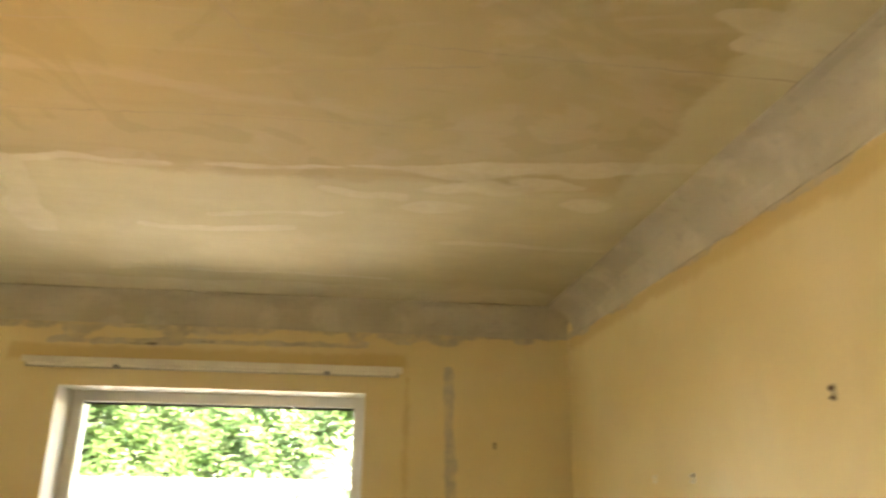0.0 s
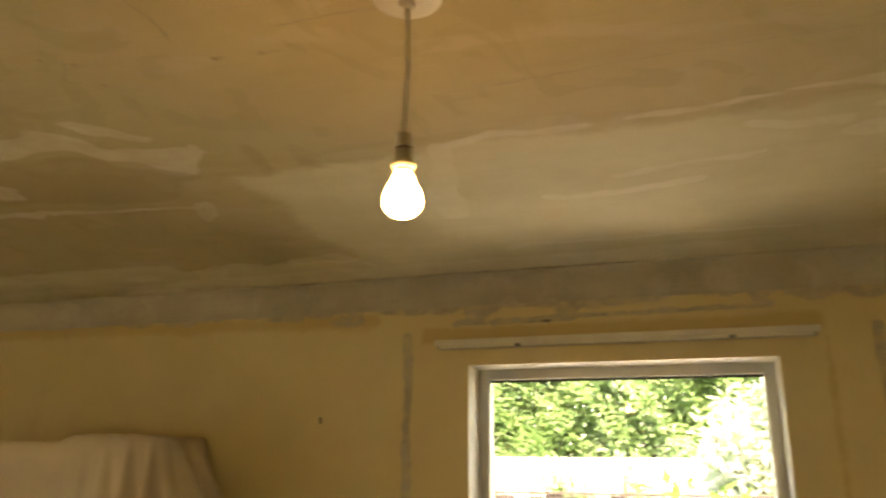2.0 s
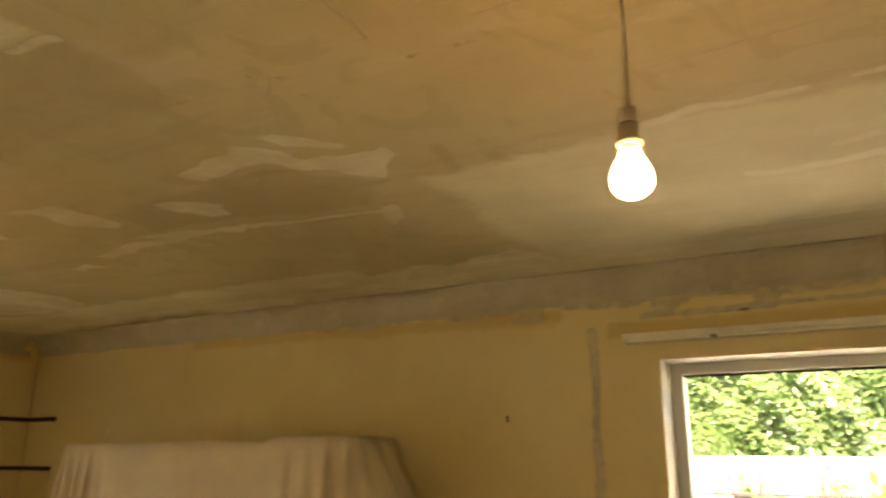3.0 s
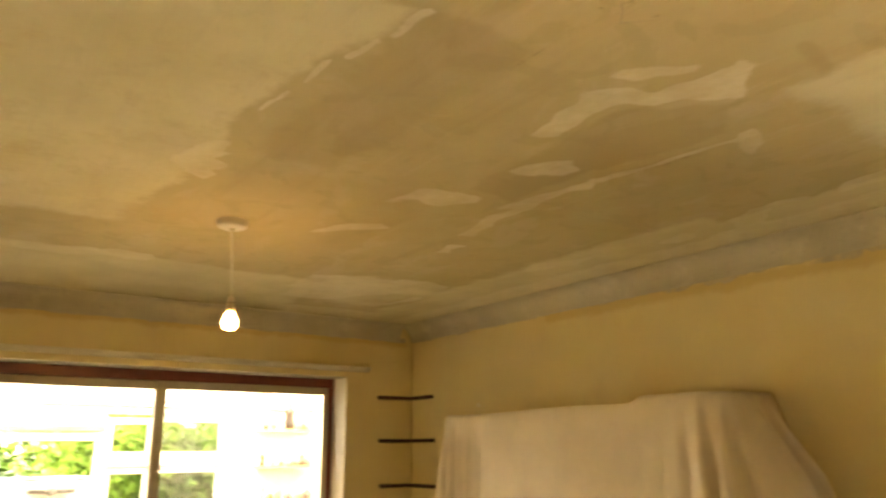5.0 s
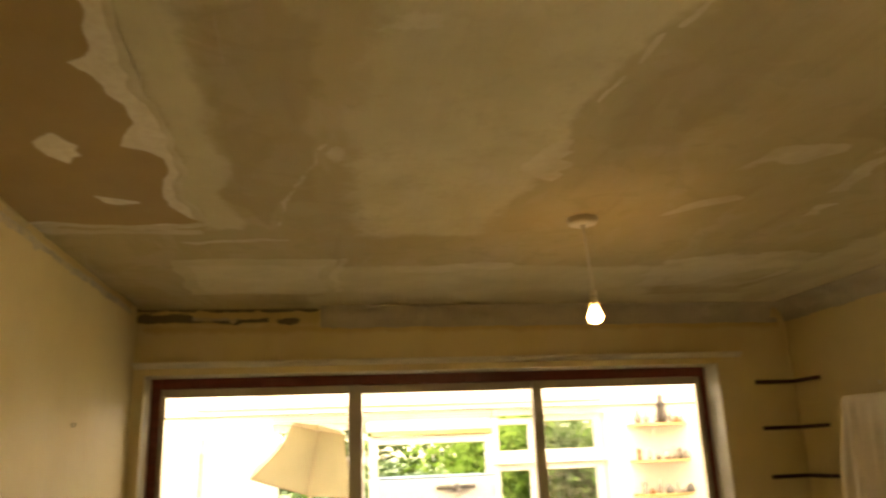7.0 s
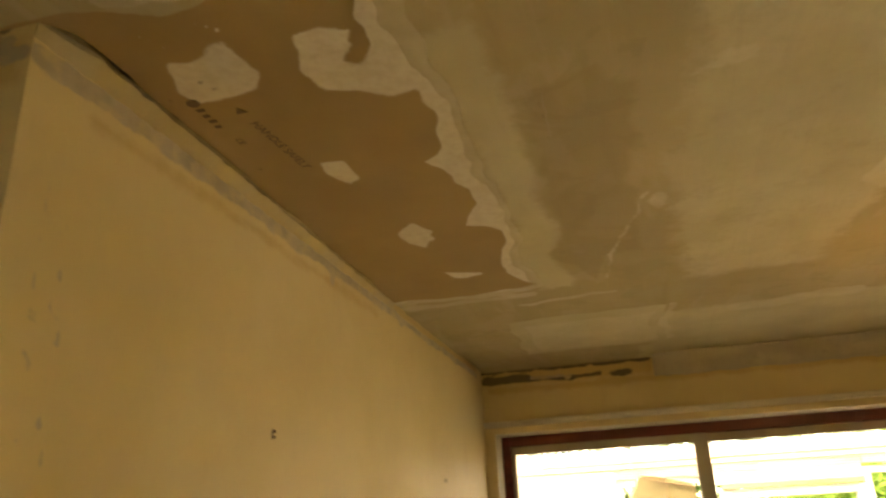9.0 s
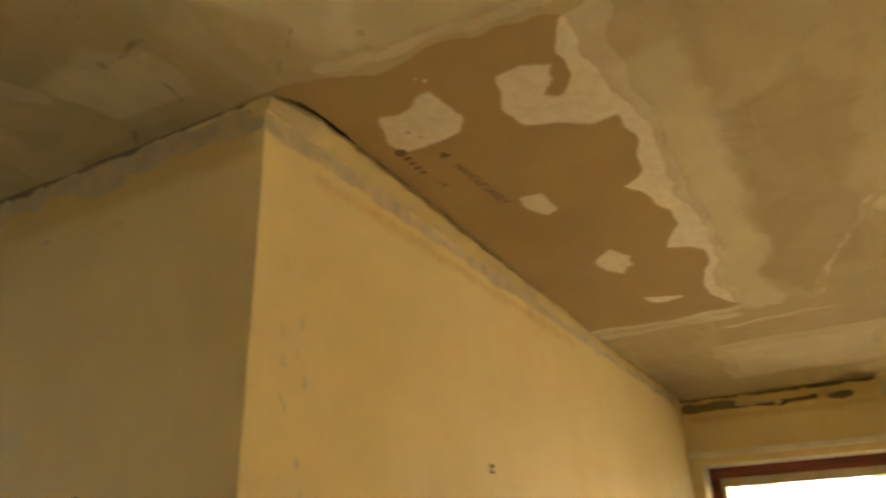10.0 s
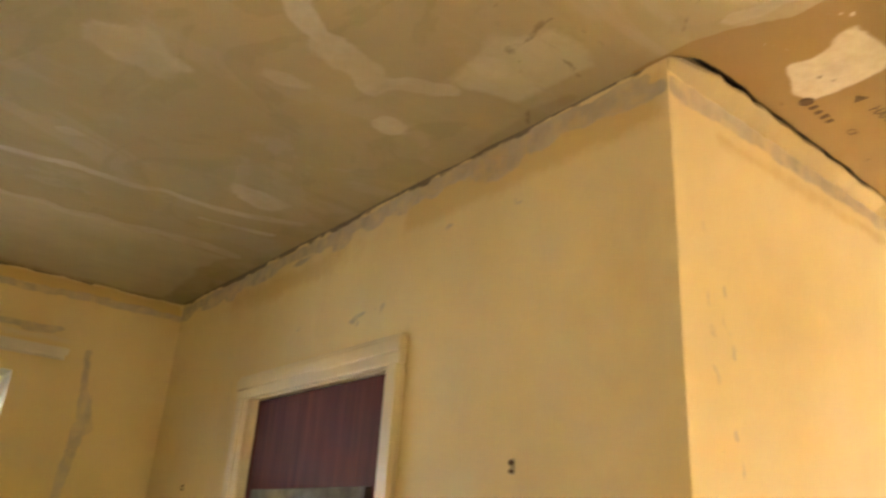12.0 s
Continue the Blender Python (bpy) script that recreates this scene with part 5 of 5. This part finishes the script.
ORN = [[(0.020, 0.0), (0.026, 0.02), (0.016, 0.05), (0.024, 0.075), (0.014, 0.10), (0.002, 0.108)],
       [(0.030, 0.0), (0.034, 0.03), (0.022, 0.055), (0.012, 0.062), (0.014, 0.07)],
       [(0.016, 0.0), (0.028, 0.03), (0.030, 0.05), (0.010, 0.09), (0.012, 0.115), (0.004, 0.12)],
       [(0.034, 0.0), (0.040, 0.05), (0.030, 0.11), (0.034, 0.14), (0.022, 0.17), (0.026, 0.20), (0.004, 0.235)]]
orn_rng = random.Random(11)
def ornament(x, y, z, shape, m, scale):
    o = part("ornament", lathe(ORN[shape], 16), m, smooth=True)
    o.location = (x, y, z)
    o.scale = (scale * 1.1, scale * 1.1, scale)
    return tagged(o, "small glazed pottery ornament on a pine shelf", "ornament", "ornaments")
for z in (1.828, 1.550, 1.298, 1.05):
    corner_shelf(z)
    for k in range(7):
        y = 2.81 + 0.38 * k / 6 + orn_rng.uniform(-0.012, 0.012)
        middle = abs(k - 3) < 1.2
        shape = 3 if k == 3 and z > 1.6 else orn_rng.randrange(3)
        reach = 0.11 * math.cos((y - 3.0) / 0.26 * 1.4)
        ornament(SX + 0.03 + max(reach, 0.02) + orn_rng.uniform(-0.01, 0.01), y, z, shape, TUNIC[1] if shape == 3 else TUNIC[(0, 3, 0, 2, 0, 3, 0)[(k + int(z * 7)) % 7]], 1.0 if shape == 3 else orn_rng.uniform(0.55, 0.95))

# white appliance with a bar handle
app = new("storage_cabinet")
app.location = (-4.75, 1.12, 0)
tagged(app, "white enamelled cabinet with a blue top edge and grey handle", "cabinet")
part("body", box(-0.28, -0.42, 0.0, 0.28, 0.40, 1.50, 0.02), APPLIANCE, app)
part("top_edge", box(-0.27, -0.40, 1.5005, 0.27, 0.38, 1.512, 0.004), BLUE_TRIM, app, "thin blue-grey edging")
part("handle", box(0.281, -0.02, 1.430, 0.300, 0.24, 1.456, 0.006), GREY_METAL, app)
part("handle_boss", lathe([(0.030, 0.0), (0.030, 0.012), (0.020, 0.020), (0.001, 0.022)], 20, Matrix.Translation((0.298, 0.11, 1.443)) @ Matrix.Rotation(radians(90), 4, "Y")), GREY_METAL, app)
# a broom leaning at the far wall
broom = new("broom")
broom.location = (-5.05, -0.52, 0)
tagged(broom, "wooden broom standing upright against the white wall", "broom")
part("stick", tube([(0, 0, 0.1), (-0.06, 0, 1.0), (-0.12, 0, 1.72)], 0.014, 10), PINE, broom, smooth=True)
part("grip", tube([(-0.12, 0, 1.72), (-0.128, 0, 1.82)], 0.018, 10), ALU, broom)
part("head", box(-0.05, -0.15, 0.0, 0.05, 0.15, 0.1, 0.01), PINE, broom)

# ---- garden ----
gr = part("ground", box(-900, -900, -0.5, 900, 900, -0.2), LAWN)
tagged(gr, "green lawn reaching far out", "ground", kind="structure")
# unseen pale slab, added to bounce sunlight up through the north window
bounce_slab = part("pavement", box(-2.9, NORTH + 0.31, -0.2, 6.0, 7.9, -0.15, 0.01), PAVING)
tagged(bounce_slab, "pale paved terrace along the house", "pavement", kind="structure")
fence = new("garden_fence")
fence.location = (0, 8.0, -0.2)
tagged(fence, "brown weathered board fence in the garden", "fence")
for k in range(46):
    h = 1.675 + 0.012 * math.sin(k * 1.7)
    part("board", box(-4.0 + k * 0.152, -0.010, 0.0, -4.0 + k * 0.152 + 0.146, 0.010, h), FENCE_WOOD, fence)
part("cap_rail", box(-4.0, -0.03, 1.690, 3.0, 0.03, 1.716, 0.005), FENCE_WOOD, fence)
gw = part("garden_wall", box(-8.0, 9.4, -0.2, 8.0, 9.6, 1.84, 0.01), RENDER_WALL)
tagged(gw, "pale rendered garden wall behind the fence", "wall", kind="structure")

def leaves(name, count, place, size, material, label, category, seed, long=1.7):
    """A crown of many small folded leaves; place(r) gives a point and a rough outward way."""
    r = random.Random(seed)
    verts, faces = [], []
    for _ in range(count):
        p, out = place(r)
        s = size * r.uniform(0.6, 1.3)
        d = (Vector(out) + Vector((r.uniform(-1, 1), r.uniform(-1, 1), r.uniform(-1.1, 0.5)))).normalized()
        side = d.cross(Vector((r.uniform(-0.4, 0.4), r.uniform(-0.4, 0.4), 1))).normalized()
        up = side.cross(d)
        n = len(verts)
        c = Vector(p)
        verts += [tuple(c), tuple(c + d * s * long * 0.5 + side * s * 0.45 + up * s * 0.12), tuple(c + d * s * long), tuple(c + d * s * long * 0.5 - side * s * 0.45 + up * s * 0.12)]
        faces += [(n, n + 1, n + 2), (n, n + 2, n + 3)]
    me = bpy.data.meshes.new(name)
    me.from_pydata(verts, [], faces)
    me.materials.append(material)
    ob = new(name, me)
    return ob


def hedge_place(x0, x1, y0, depth, z0, z1):
    def place(r):
        x, z = r.uniform(x0, x1), r.uniform(z0, z1)
        front = y0 + 0.07 * (math.sin(3.1 * x + 1.7 * z) + math.sin(-2.3 * x + 3.9 * z + 1) + math.sin(6.3 * x - 5.1 * z + 2) + 0.7 * math.sin(9.7 * x + 8.3 * z))
        return (x, front + r.random() ** 2 * depth, z), (0, -1, 0.25)
    return place
def rotated(place):
    def turned(r):
        (x, y, z), (a, b, c) = place(r)
        return (-y, x, z), (-b, a, c)
    return turned
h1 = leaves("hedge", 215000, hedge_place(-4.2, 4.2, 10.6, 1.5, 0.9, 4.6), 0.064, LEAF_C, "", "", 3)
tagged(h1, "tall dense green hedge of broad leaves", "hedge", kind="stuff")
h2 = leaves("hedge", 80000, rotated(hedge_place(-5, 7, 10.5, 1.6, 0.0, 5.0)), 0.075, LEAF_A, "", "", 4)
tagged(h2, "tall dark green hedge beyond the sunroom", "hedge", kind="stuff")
def shrub(name, x, y, h, spread, count, size, seed, label, base=-0.2, material=LEAF_B):
    s = new(name)
    s.location = (x, y, base)
    tagged(s, label, "shrub")
    r = random.Random(seed)
    limbs = []
    for k in range(7):
        a = 2 * math.pi * k / 7 + r.uniform(-0.3, 0.3)
        end = Vector((spread * 0.8 * math.cos(a) * r.uniform(0.5, 1), spread * 0.8 * math.sin(a) * r.uniform(0.5, 1), h * r.uniform(0.75, 1.0)))
        mid = end * 0.5 + Vector((0, 0, h * 0.12))
        limbs.append((mid, end))
        part("stem", tube([(0, 0, 0), tuple(mid), tuple(end)], 0.014, 6), BARK, s)
    def place(q):
        mid, end = q.choice(limbs)
        c = mid.lerp(end, q.uniform(0.1, 1.1))
        v = Vector((q.gauss(0, 1), q.gauss(0, 1), q.gauss(0, 0.8)))
        return tuple(c + v * spread * 0.22), tuple(v.normalized())
    crown = leaves("crown", count, place, size, material, "", "", seed)
    crown.parent = s
    return s
shrub("shrub", 0.95, 7.5, 1.80, 0.50, 520, 0.10, 21, "bright green broad-leaved shrub before the fence")
PALE_LEAF = leafy("pale silvery leaves", (0.36, 0.44, 0.30), (0.62, 0.66, 0.56))
shrub("shrub", 1.40, 8.8, 2.65, 0.42, 2600, 0.065, 24, "tall silvery pale-leaved shrub behind the fence", material=PALE_LEAF)
for x, h, seed in ((-2.6, 2.05, 25), (-1.5, 1.95, 26), (-0.5, 2.10, 27), (0.4, 2.0, 28)):
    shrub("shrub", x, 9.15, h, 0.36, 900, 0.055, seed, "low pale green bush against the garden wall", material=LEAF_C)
shrub("shrub", -7.6, 2.55, 2.35, 1.1, 11000, 0.055, 22, "bright green leafy shrub beyond the sunroom glass")
shrub("shrub", -7.2, 3.6, 1.75, 0.8, 6500, 0.055, 23, "bright green leafy shrub beyond the sunroom glass")
pl = part("planter", lathe([(0.24, 0.0), (0.30, 0.30), (0.33, 0.31), (0.33, 0.36), (0.28, 0.36), (0.26, 0.30)], 24), TERRACOTTA, smooth=False)
pl.location = (-6.3, 2.55, -0.2)
tagged(pl, "terracotta garden planter on the lawn", "planter")
